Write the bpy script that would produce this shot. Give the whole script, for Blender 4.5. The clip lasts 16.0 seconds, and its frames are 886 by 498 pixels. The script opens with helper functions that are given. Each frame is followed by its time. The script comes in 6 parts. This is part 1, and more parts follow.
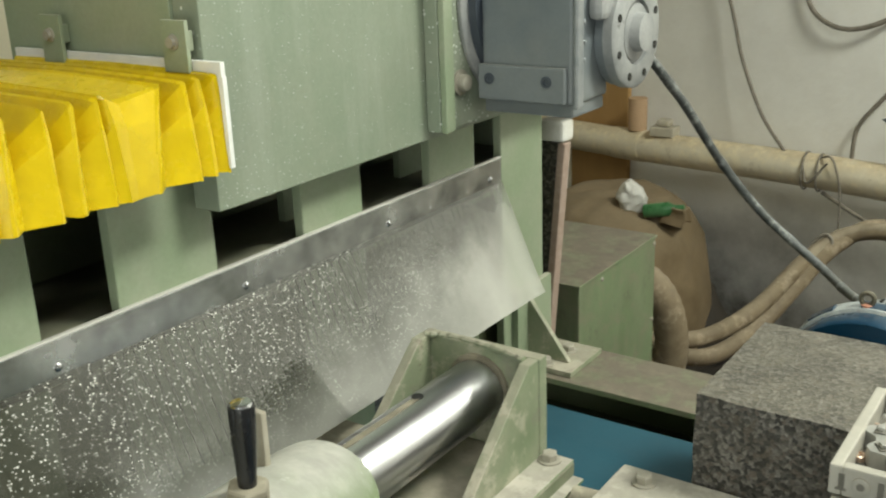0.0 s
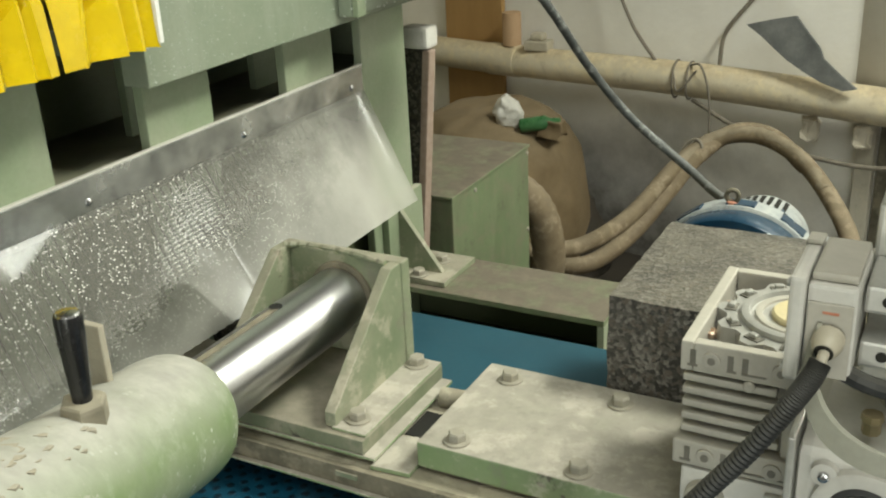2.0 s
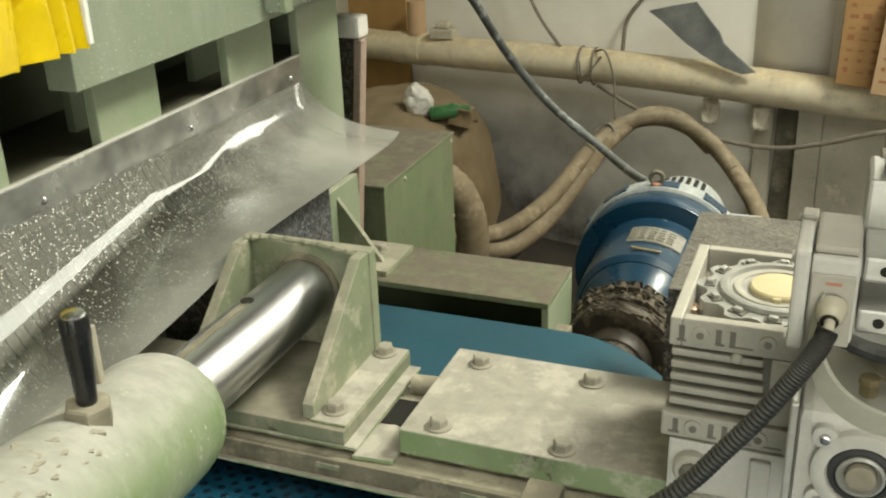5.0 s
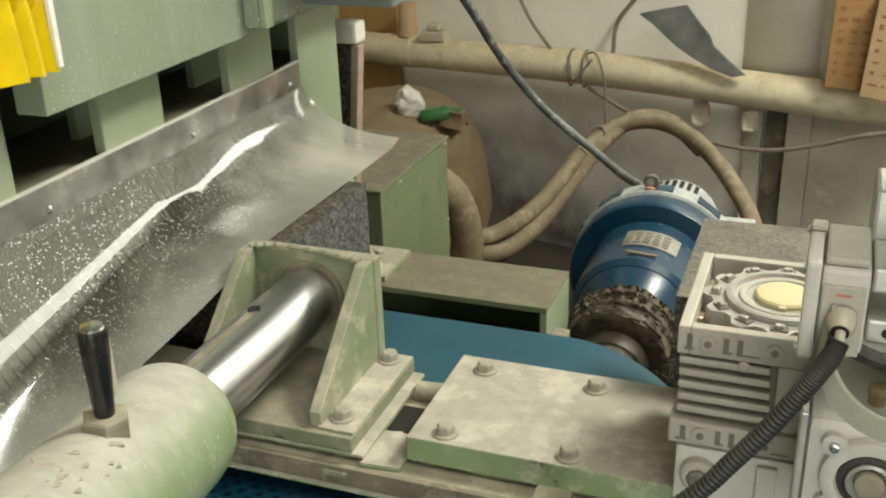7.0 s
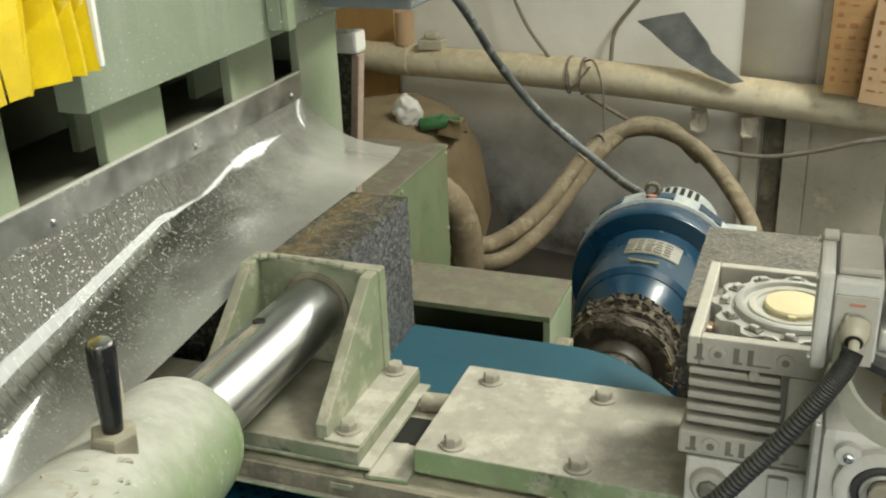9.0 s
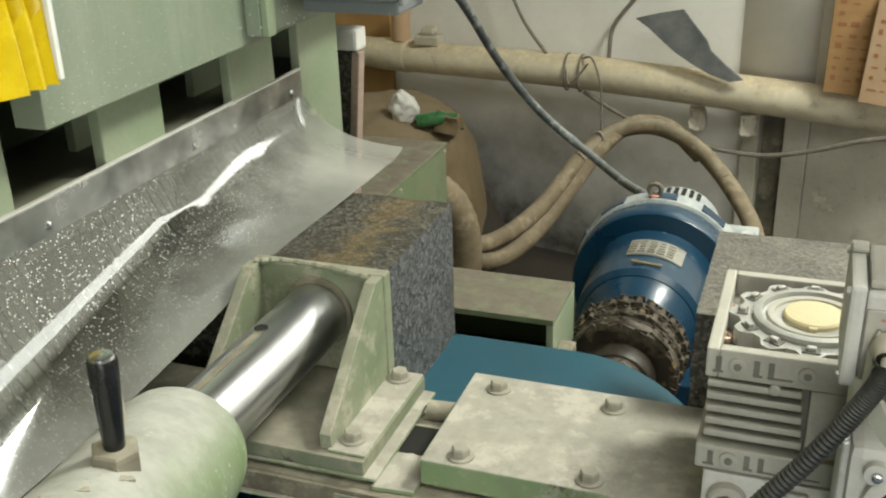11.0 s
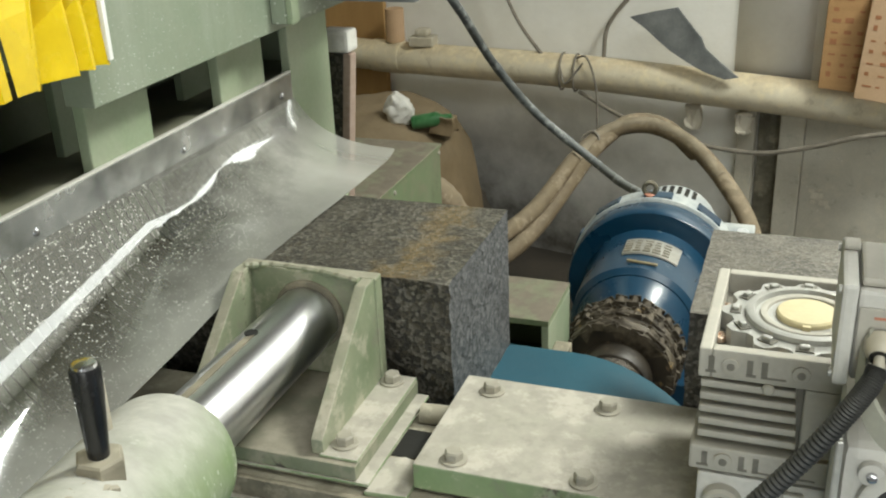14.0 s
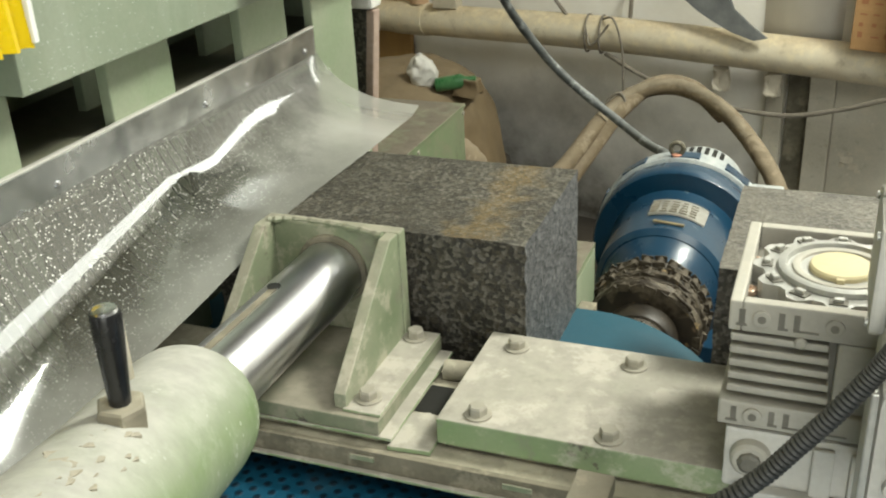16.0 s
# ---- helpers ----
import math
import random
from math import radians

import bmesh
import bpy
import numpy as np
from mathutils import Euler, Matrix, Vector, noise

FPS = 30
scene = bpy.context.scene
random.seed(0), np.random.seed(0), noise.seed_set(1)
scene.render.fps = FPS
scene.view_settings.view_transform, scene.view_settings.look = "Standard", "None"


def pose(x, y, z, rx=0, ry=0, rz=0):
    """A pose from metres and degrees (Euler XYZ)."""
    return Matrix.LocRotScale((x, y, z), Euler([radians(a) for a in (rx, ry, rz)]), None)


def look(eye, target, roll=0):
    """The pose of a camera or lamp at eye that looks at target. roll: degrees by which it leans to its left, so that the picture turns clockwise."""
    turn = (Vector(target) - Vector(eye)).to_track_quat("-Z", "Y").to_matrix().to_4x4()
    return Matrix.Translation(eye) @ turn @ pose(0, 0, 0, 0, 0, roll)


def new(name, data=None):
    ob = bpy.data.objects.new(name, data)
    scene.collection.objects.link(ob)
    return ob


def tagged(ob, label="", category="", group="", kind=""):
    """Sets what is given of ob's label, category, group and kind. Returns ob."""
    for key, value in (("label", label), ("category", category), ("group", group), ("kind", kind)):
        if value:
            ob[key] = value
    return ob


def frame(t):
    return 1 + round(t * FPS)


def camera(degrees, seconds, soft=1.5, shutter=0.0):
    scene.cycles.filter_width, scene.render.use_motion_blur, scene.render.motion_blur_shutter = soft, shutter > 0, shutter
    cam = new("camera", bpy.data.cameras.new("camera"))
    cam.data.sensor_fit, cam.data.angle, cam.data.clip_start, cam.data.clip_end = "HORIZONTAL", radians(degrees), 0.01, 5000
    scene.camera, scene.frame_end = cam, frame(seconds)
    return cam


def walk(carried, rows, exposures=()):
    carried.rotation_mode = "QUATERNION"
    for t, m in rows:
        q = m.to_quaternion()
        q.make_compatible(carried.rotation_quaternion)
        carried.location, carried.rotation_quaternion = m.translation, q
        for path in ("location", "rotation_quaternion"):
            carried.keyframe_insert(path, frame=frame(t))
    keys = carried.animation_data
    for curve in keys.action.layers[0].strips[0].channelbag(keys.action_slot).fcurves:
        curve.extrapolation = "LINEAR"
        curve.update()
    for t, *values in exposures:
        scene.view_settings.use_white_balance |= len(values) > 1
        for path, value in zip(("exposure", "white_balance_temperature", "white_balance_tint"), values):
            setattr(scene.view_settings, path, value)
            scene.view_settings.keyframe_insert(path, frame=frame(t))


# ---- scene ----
import functools

cam = camera(46.7, 16.0, 2.1, 0.5)
PATH = [
    (0, (0.469, -1.104, 1.607), (-0.621, 0.448, 0.972), -2.2),
    (0.5, (0.481, -1.103, 1.597), (-0.557, 0.488, 0.971), -2.1),
    (1, (0.491, -1.092, 1.576), (-0.469, 0.532, 0.915), -2.4),
    (1.5, (0.496, -1.073, 1.56), (-0.404, 0.551, 0.819), -2.7),
    (2, (0.493, -1.061, 1.557), (-0.397, 0.556, 0.787), -2.8),
    (2.5, (0.496, -1.059, 1.556), (-0.376, 0.565, 0.779), -2.8),
    (3, (0.499, -1.063, 1.557), (-0.367, 0.562, 0.776), -2.7),
    (3.5, (0.49, -1.073, 1.558), (-0.361, 0.555, 0.767), -2.3),
    (4, (0.459, -1.085, 1.56), (-0.352, 0.56, 0.764), -2.7),
    (4.5, (0.425, -1.102, 1.561), (-0.292, 0.587, 0.765), -2.3),
    (7, (0.383, -1.126, 1.578), (-0.282, 0.582, 0.778), -1.9),
    (7.5, (0.382, -1.13, 1.579), (-0.289, 0.576, 0.779), -2.0),
    (8, (0.374, -1.127, 1.579), (-0.295, 0.582, 0.784), -2.0),
    (8.5, (0.37, -1.123, 1.578), (-0.295, 0.59, 0.787), -2.1),
    (9, (0.37, -1.124, 1.58), (-0.29, 0.592, 0.793), -2.2),
    (11.5, (0.335, -1.093, 1.58), (-0.305, 0.625, 0.78), -1.7),
    (12, (0.342, -1.091, 1.576), (-0.298, 0.627, 0.776), -1.9),
    (12.5, (0.347, -1.087, 1.575), (-0.293, 0.631, 0.777), -2.2),
    (13, (0.347, -1.09, 1.575), (-0.294, 0.63, 0.781), -2.3),
    (13.5, (0.347, -1.09, 1.576), (-0.296, 0.63, 0.783), -2.4),
    (14, (0.345, -1.085, 1.576), (-0.296, 0.634, 0.781), -2.4),
    (14.5, (0.344, -1.085, 1.575), (-0.294, 0.633, 0.774), -2.2),
    (15, (0.346, -1.087, 1.554), (-0.289, 0.617, 0.722), -2.7),
    (15.5, (0.347, -1.079, 1.556), (-0.311, 0.607, 0.704), -3.0),
    (16, (0.339, -1.077, 1.553), (-0.337, 0.602, 0.703), -2.8),
]
# the film's camera cools its white balance on the way and opens up at the end
EXPOSURES = [(0, -0.06, 6180, 10), (1, -0.06, 6200, 10), (2.5, -0.04, 6450, 10), (4, 0.0, 6620, 10), (7, -0.03, 6600, 11), (9, -0.03, 6300, 11), (11.5, -0.03, 6150, 12), (12.5, 0.03, 6000, 13), (14, 0.04, 6050, 13), (15, 0.12, 6120, 13), (16, 0.18, 6250, 12)]
walk(cam, [(t, look(eye, target, roll)) for t, eye, target, roll in PATH], EXPOSURES)

# ---- light and exposure ----
world = bpy.data.worlds.new("world")
scene.world = world
world.use_nodes = True
wt = world.node_tree
sky = wt.nodes.new("ShaderNodeTexSky")
sky.sky_type, sky.sun_disc = "NISHITA", False
sky.sun_elevation, sky.sun_rotation = radians(45), radians(120)
wt.links.new(sky.outputs[0], wt.nodes["Background"].inputs[0])
wt.nodes["Background"].inputs[1].default_value = 0.1


def area(name, eye, target, sx, sy, watts, color):
    """Daylight in an opening of the hall; roof and gateway openings are added fill."""
    lamp = bpy.data.lights.new(name, "AREA")
    lamp.shape, lamp.size, lamp.size_y, lamp.energy, lamp.color = "RECTANGLE", sx, sy, watts, color
    ob = new(name, lamp)
    ob.matrix_world = look(eye, target)
    return ob


WALL_TURN = -13.0
WALL = pose(-0.6, 3.06, 0, 0, 0, WALL_TURN)
ROOF_TURN = pose(0, 0, 0, 0, 0, -22)
# Unseen roof openings, added to light the machine and the wall.
FILL_FRONT, FILL_BACK = (0.95, 2.95, -2.25, 0.15), (0.95, 1.85, 1.2, 2.1)
for (u0, u1, v0, v1), watts in ((FILL_FRONT, 85), (FILL_BACK, 196)):
    centre = ROOF_TURN @ Vector(((u0 + u1) / 2, (v0 + v1) / 2, 3.78))
    area("added_roof_fill", centre, centre - Vector((0, 0, 1)), u1 - u0, v1 - v0, watts, (0.985, 1.0, 0.83)).matrix_world = pose(*centre, 0, 0, -22)
FILL_OPENING = (0.2, 2.4, 2.3)  # an added, unseen opening behind for frontal fill: its ends along x and its height
area("added_front_fill", ((FILL_OPENING[0] + FILL_OPENING[1]) / 2, -4.05, 1.0), ((FILL_OPENING[0] + FILL_OPENING[1]) / 2, 0, 1.0), FILL_OPENING[1] - FILL_OPENING[0], FILL_OPENING[2] + 0.28, 76, (0.985, 1.0, 0.86))
# a long low window high in the wall: its ends along the wall, sill and head
WINDOW = (0.98, 3.75, 2.47, 2.92)
area("window_daylight", WALL @ Vector(((WINDOW[0] + WINDOW[1]) / 2, 0.05, (WINDOW[2] + WINDOW[3]) / 2)), WALL @ Vector(((WINDOW[0] + WINDOW[1]) / 2, -2.0, (WINDOW[2] + WINDOW[3]) / 2)), WINDOW[1] - WINDOW[0], WINDOW[3] - WINDOW[2], 36, (0.985, 1.0, 0.86))


# ---- materials ----
def link(t, a, b):
    t.links.new(a, b)


def node(t, kind, **values):
    n = t.nodes.new(kind)
    for key, value in values.items():
        n.inputs[key].default_value = value
    return n


def mixed(t, fac, a, b):
    """A colour mix of two sockets or colours."""
    n = t.nodes.new("ShaderNodeMix")
    n.data_type = "RGBA"
    for socket, value in ((n.inputs[0], fac), (n.inputs[6], a), (n.inputs[7], b)):
        if isinstance(value, bpy.types.NodeSocket):
            t.links.new(value, socket)
        elif isinstance(value, (int, float)):
            socket.default_value = value
        else:
            socket.default_value = (*value, 1)
    return n.outputs[2]


def ranged(t, value, a, b, c=0.0, d=1.0):
    n = node(t, "ShaderNodeMapRange", **{"From Min": a, "From Max": b, "To Min": c, "To Max": d})
    t.links.new(value, n.inputs[0])
    return n.outputs[0]


def math_node(t, op, a, b=0.0):
    n = t.nodes.new("ShaderNodeMath")
    n.operation = op
    for i, v in enumerate((a, b)):
        if isinstance(v, bpy.types.NodeSocket):
            t.links.new(v, n.inputs[i])
        else:
            n.inputs[i].default_value = v
    return n.outputs[0]


def noise_of(t, co, scale, detail=4.0, rough=0.55):
    n = node(t, "ShaderNodeTexNoise", Scale=scale, Detail=detail, Roughness=rough)
    t.links.new(co, n.inputs["Vector"])
    return n.outputs["Fac"]


def start(name):
    m = bpy.data.materials.new(name)
    m.use_nodes = True
    t = m.node_tree
    co = t.nodes.new("ShaderNodeTexCoord").outputs["Object"]
    return m, t, t.nodes["Principled BSDF"], co


def painted(name, a, b, scale=9.0, rough=0.55, metal=0.0, bump=0.09, grain=160.0, dust=0.0, dust_color=(0.40, 0.37, 0.30), specks=0.0, chips=None, stretch=None, vary=0.0, coat=0.0, mottle=0.0, cover=0.35, film=0.45):
    """Two tones in clouds, fine grain, settled dust on what faces up, light specks and worn chips."""
    m, t, bsdf, co = start(name)
    if stretch:
        mp = t.nodes.new("ShaderNodeMapping")
        mp.inputs["Scale"].default_value = stretch
        link(t, co, mp.inputs[0])
        cloud_co = mp.outputs[0]
    else:
        cloud_co = co
    big = noise_of(t, cloud_co, scale, 5.0, 0.6)
    fine = noise_of(t, co, grain, 3.0)
    col = mixed(t, ranged(t, big, 0.34, 0.68), a, b)
    col = mixed(t, ranged(t, fine, 0.3, 0.75, 0.0, 0.22), col, tuple(0.6 * v for v in a))
    rough_out = ranged(t, big, 0.3, 0.7, rough * 0.8, min(1.0, rough * 1.2))
    if vary:
        info = t.nodes.new("ShaderNodeObjectInfo")
        col = mixed(t, ranged(t, info.outputs["Random"], 0, 1, 0, vary), col, tuple(0.5 * v for v in b))
    if chips:
        worn = ranged(t, noise_of(t, co, 26.0, 6.0, 0.7), 0.64, 0.68)
        col = mixed(t, worn, col, chips)
    if specks:
        v = node(t, "ShaderNodeTexVoronoi", Scale=120.0)
        link(t, co, v.inputs["Vector"])
        tint = t.nodes.new("ShaderNodeSeparateColor")
        link(t, v.outputs["Color"], tint.inputs[0])
        dot = math_node(t, "LESS_THAN", v.outputs["Distance"], ranged(t, tint.outputs[0], 0.35, 1.0, 0.02, 0.36))
        some = ranged(t, noise_of(t, co, 9.0, 6.0, 0.7), 0.50 - 0.12 * specks, 0.60 - 0.1 * specks)
        col = mixed(t, math_node(t, "MULTIPLY", math_node(t, "MULTIPLY", dot, some), 0.85), col, (0.70, 0.71, 0.66))
        run = node(t, "ShaderNodeMapping", Scale=(14.0, 14.0, 1.6))
        link(t, co, run.inputs[0])
        col = mixed(t, ranged(t, noise_of(t, run.outputs[0], 1.0, 5.0, 0.65), 0.5, 0.78, 0.0, 0.35 * specks), col, (0.52, 0.52, 0.46))
    if dust:
        geo = t.nodes.new("ShaderNodeNewGeometry")
        sep = t.nodes.new("ShaderNodeSeparateXYZ")
        link(t, geo.outputs["Normal"], sep.inputs[0])
        up = ranged(t, sep.outputs["Z"], 0.15, 0.85)
        patch = ranged(t, noise_of(t, co, 14.0, 6.0, 0.65), 0.28, 0.52, cover, 1.0)
        lay = math_node(t, "MULTIPLY", math_node(t, "MULTIPLY", up, patch), dust)
        thin = ranged(t, noise_of(t, co, 7.0, 5.0, 0.65), 0.42, 0.72, 0.0, film * dust)
        lay = math_node(t, "MAXIMUM", lay, thin)
        dcol = mixed(t, ranged(t, noise_of(t, co, 45.0, 5.0), 0.3, 0.7), tuple(0.78 * v for v in dust_color), dust_color)
        col = mixed(t, lay, col, dcol)
        rough_out = math_node(t, "MAXIMUM", rough_out, math_node(t, "MULTIPLY", lay, 0.9))
    if mottle:
        spots = noise_of(t, co, 19.0, 9.0, 0.70)
        pale = tuple(min(0.8, 1.4 * v) for v in dust_color)
        col = mixed(t, math_node(t, "MULTIPLY", ranged(t, spots, 0.52, 0.60), mottle), col, pale)
        col = mixed(t, math_node(t, "MULTIPLY", ranged(t, spots, 0.43, 0.36), mottle), col, tuple(0.55 * v for v in dust_color))
    link(t, col, bsdf.inputs["Base Color"])
    link(t, rough_out, bsdf.inputs["Roughness"])
    bsdf.inputs["Metallic"].default_value = metal
    bsdf.inputs["Coat Weight"].default_value = coat
    if bump:
        bn = node(t, "ShaderNodeBump", Strength=bump, Distance=0.002)
        link(t, math_node(t, "ADD", math_node(t, "MULTIPLY", big, 1.5), fine), bn.inputs["Height"])
        link(t, bn.outputs[0], bsdf.inputs["Normal"])
    return m


def granite_material(name, tones, dust, stain=False):
    m, t, bsdf, co = start(name)
    warp = node(t, "ShaderNodeTexNoise", Scale=60.0, Detail=3.0)
    link(t, co, warp.inputs["Vector"])
    vm = t.nodes.new("ShaderNodeVectorMath")
    vm.operation = "MULTIPLY_ADD"
    link(t, warp.outputs["Color"], vm.inputs[0])
    vm.inputs[1].default_value = (0.012, 0.012, 0.012)
    link(t, co, vm.inputs[2])
    v = node(t, "ShaderNodeTexVoronoi", Scale=185.0)
    link(t, vm.outputs[0], v.inputs["Vector"])
    sep = t.nodes.new("ShaderNodeSeparateColor")
    link(t, v.outputs["Color"], sep.inputs[0])
    ramp = t.nodes.new("ShaderNodeValToRGB")
    ramp.color_ramp.interpolation = "CONSTANT"
    stops = ramp.color_ramp.elements
    for i, c in enumerate(tones):
        e = stops[i] if i < 2 else stops.new(i / len(tones))
        e.position, e.color = i / len(tones), (*c, 1)
    link(t, sep.outputs[0], ramp.inputs[0])
    fine = noise_of(t, co, 330.0, 3.0, 0.6)
    col = mixed(t, ranged(t, fine, 0.35, 0.7, 0.0, 0.5), ramp.outputs[0], tones[0])
    col = mixed(t, ranged(t, noise_of(t, co, 11.0, 5.0), 0.35, 0.7, 0.0, 0.45), col, tuple(0.55 * x for x in tones[1]))
    geo = t.nodes.new("ShaderNodeNewGeometry")
    nz = t.nodes.new("ShaderNodeSeparateXYZ")
    link(t, geo.outputs["Normal"], nz.inputs[0])
    up = ranged(t, nz.outputs["Z"], 0.4, 0.9)
    lay = math_node(t, "MULTIPLY", math_node(t, "MULTIPLY", up, ranged(t, noise_of(t, co, 18.0, 5.0), 0.3, 0.6, 0.4, 1.0)), dust)
    col = mixed(t, lay, col, (0.24, 0.22, 0.17))
    if stain:
        xyz = t.nodes.new("ShaderNodeSeparateXYZ")
        link(t, co, xyz.inputs[0])
        wob = ranged(t, noise_of(t, co, 25.0, 4.0), 0.3, 0.7, -0.03, 0.03)
        off = math_node(t, "ABSOLUTE", math_node(t, "ADD", math_node(t, "SUBTRACT", xyz.outputs["X"], -0.075), wob))
        band = ranged(t, off, 0.010, 0.040, 0.42, 0.0)
        col = mixed(t, math_node(t, "MULTIPLY", math_node(t, "MULTIPLY", band, up), ranged(t, fine, 0.35, 0.65)), col, (0.30, 0.19, 0.05))
    link(t, col, bsdf.inputs["Base Color"])
    link(t, ranged(t, fine, 0.3, 0.7, 0.35, 0.75), bsdf.inputs["Roughness"])
    bn = node(t, "ShaderNodeBump", Strength=0.45, Distance=0.002)
    link(t, math_node(t, "ADD", fine, v.outputs["Distance"]), bn.inputs["Height"])
    link(t, bn.outputs[0], bsdf.inputs["Normal"])
    return m


def curtain_material():
    """Clear soft plastic, dulled by stone slurry towards its free edge, with dried droplets."""
    m, t, bsdf, co = start("dusty_clear_plastic")
    at = t.nodes.new("ShaderNodeAttribute")
    at.attribute_name = "down"
    down = at.outputs["Fac"]
    flat = t.nodes.new("ShaderNodeAttribute")
    flat.attribute_name = "sheet"
    co = flat.outputs["Vector"]
    cloud = noise_of(t, co, 6.0, 5.0, 0.6)
    place = t.nodes.new("ShaderNodeSeparateXYZ")
    link(t, co, place.inputs[0])
    milky = math_node(t, "ADD", down, ranged(t, place.outputs["Y"], -0.20, 0.45, -0.34, 0.36))
    film = ranged(t, math_node(t, "ADD", milky, ranged(t, cloud, 0.25, 0.75, -0.25, 0.25)), 0.15, 0.75)
    col = mixed(t, film, (0.042, 0.041, 0.032), (0.21, 0.207, 0.185))
    cake = math_node(t, "MULTIPLY", ranged(t, math_node(t, "ADD", place.outputs["Y"], ranged(t, cloud, 0.3, 0.7, -0.08, 0.08)), 0.14, 0.42), film)
    col = mixed(t, cake, col, (0.42, 0.41, 0.37))
    v = node(t, "ShaderNodeTexVoronoi", Scale=295.0)
    link(t, co, v.inputs["Vector"])
    sep = t.nodes.new("ShaderNodeSeparateColor")
    link(t, v.outputs["Color"], sep.inputs[0])
    size = ranged(t, sep.outputs[0], 0.22, 1.0, 0.0, 0.40)
    dot = math_node(t, "LESS_THAN", v.outputs["Distance"], size)
    where = ranged(t, math_node(t, "ADD", down, ranged(t, noise_of(t, co, 9.0, 4.0), 0.3, 0.7, -0.3, 0.3)), 0.36, 0.88, 1.0, 0.12)
    xyz = t.nodes.new("ShaderNodeSeparateXYZ")
    link(t, co, xyz.inputs[0])
    along = ranged(t, xyz.outputs["Y"], -0.02, 0.34, 1.0, 0.1)
    sprinkle = math_node(t, "MULTIPLY", math_node(t, "MULTIPLY", dot, where), along)
    col = mixed(t, math_node(t, "MULTIPLY", sprinkle, 0.95), col, (0.72, 0.72, 0.66))
    link(t, col, bsdf.inputs["Base Color"])
    smear = noise_of(t, co, 18.0, 5.0, 0.65)
    link(t, ranged(t, math_node(t, "ADD", film, smear), 0.4, 1.7, 0.035, 0.20), bsdf.inputs["Roughness"])
    clear = ranged(t, xyz.outputs["Y"], 0.37, 0.46, 1.0, 0.62)
    link(t, math_node(t, "MAXIMUM", math_node(t, "MULTIPLY", ranged(t, film, 0, 1, 0.74, 0.93), clear), sprinkle), bsdf.inputs["Alpha"])
    bsdf.inputs["Specular IOR Level"].default_value = 0.6
    dull = math_node(t, "MULTIPLY", math_node(t, "MULTIPLY", ranged(t, down, 0.46, 0.64), ranged(t, place.outputs["Y"], -0.06, 0.05)), ranged(t, place.outputs["Y"], 0.41, 0.46, 1.0, 0.0))
    link(t, ranged(t, dull, 0, 1, 1.0, 0.35), bsdf.inputs["Coat Weight"])
    link(t, ranged(t, dull, 0, 1, 0.035, 0.20), bsdf.inputs["Coat Roughness"])
    bsdf.inputs["Coat IOR"].default_value = 1.6
    bn = node(t, "ShaderNodeBump", Strength=0.10, Distance=0.004)
    link(t, math_node(t, "ADD", noise_of(t, co, 5.0, 2.0), math_node(t, "MULTIPLY", dot, 0.03)), bn.inputs["Height"])
    link(t, bn.outputs[0], bsdf.inputs["Normal"])
    return m


def studded_material():
    """Blue rubber belt with rows of small round studs."""
    m, t, bsdf, co = start("studded_blue_rubber")
    mp = t.nodes.new("ShaderNodeMapping")
    mp.inputs["Rotation"].default_value = (0, 0, radians(45))
    link(t, co, mp.inputs[0])
    v = node(t, "ShaderNodeTexVoronoi", Scale=56.0, Randomness=0.0)
    link(t, mp.outputs[0], v.inputs["Vector"])
    stud = ranged(t, v.outputs["Distance"], 0.25, 0.4, 1.0, 0.0)
    col = mixed(t, stud, (0.003, 0.062, 0.115), (0.001, 0.010, 0.022))
    col = mixed(t, ranged(t, noise_of(t, co, 12.0, 5.0), 0.55, 0.85, 0.0, 0.3), col, (0.12, 0.14, 0.13))
    link(t, col, bsdf.inputs["Base Color"])
    bsdf.inputs["Roughness"].default_value = 0.5
    bn = node(t, "ShaderNodeBump", Strength=0.6, Distance=0.002)
    link(t, stud, bn.inputs["Height"])
    link(t, bn.outputs[0], bsdf.inputs["Normal"])
    return m


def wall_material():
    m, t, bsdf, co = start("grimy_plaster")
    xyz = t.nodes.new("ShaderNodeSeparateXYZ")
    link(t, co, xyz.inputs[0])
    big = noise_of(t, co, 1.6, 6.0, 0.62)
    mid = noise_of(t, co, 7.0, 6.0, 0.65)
    # Darkens towards the floor: dirt, with shade painted in as well.
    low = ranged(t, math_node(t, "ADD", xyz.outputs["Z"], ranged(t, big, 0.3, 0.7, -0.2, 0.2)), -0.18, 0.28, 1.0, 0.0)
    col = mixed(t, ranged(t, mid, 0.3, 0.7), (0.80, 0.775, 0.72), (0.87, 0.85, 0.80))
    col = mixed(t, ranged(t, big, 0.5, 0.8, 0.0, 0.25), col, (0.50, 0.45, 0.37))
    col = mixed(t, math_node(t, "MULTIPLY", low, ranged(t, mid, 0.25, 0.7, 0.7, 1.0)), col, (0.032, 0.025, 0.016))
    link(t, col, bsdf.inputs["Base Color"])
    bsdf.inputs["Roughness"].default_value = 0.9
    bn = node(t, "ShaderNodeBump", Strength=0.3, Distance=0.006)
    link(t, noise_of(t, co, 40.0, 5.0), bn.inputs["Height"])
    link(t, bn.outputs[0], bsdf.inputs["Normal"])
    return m


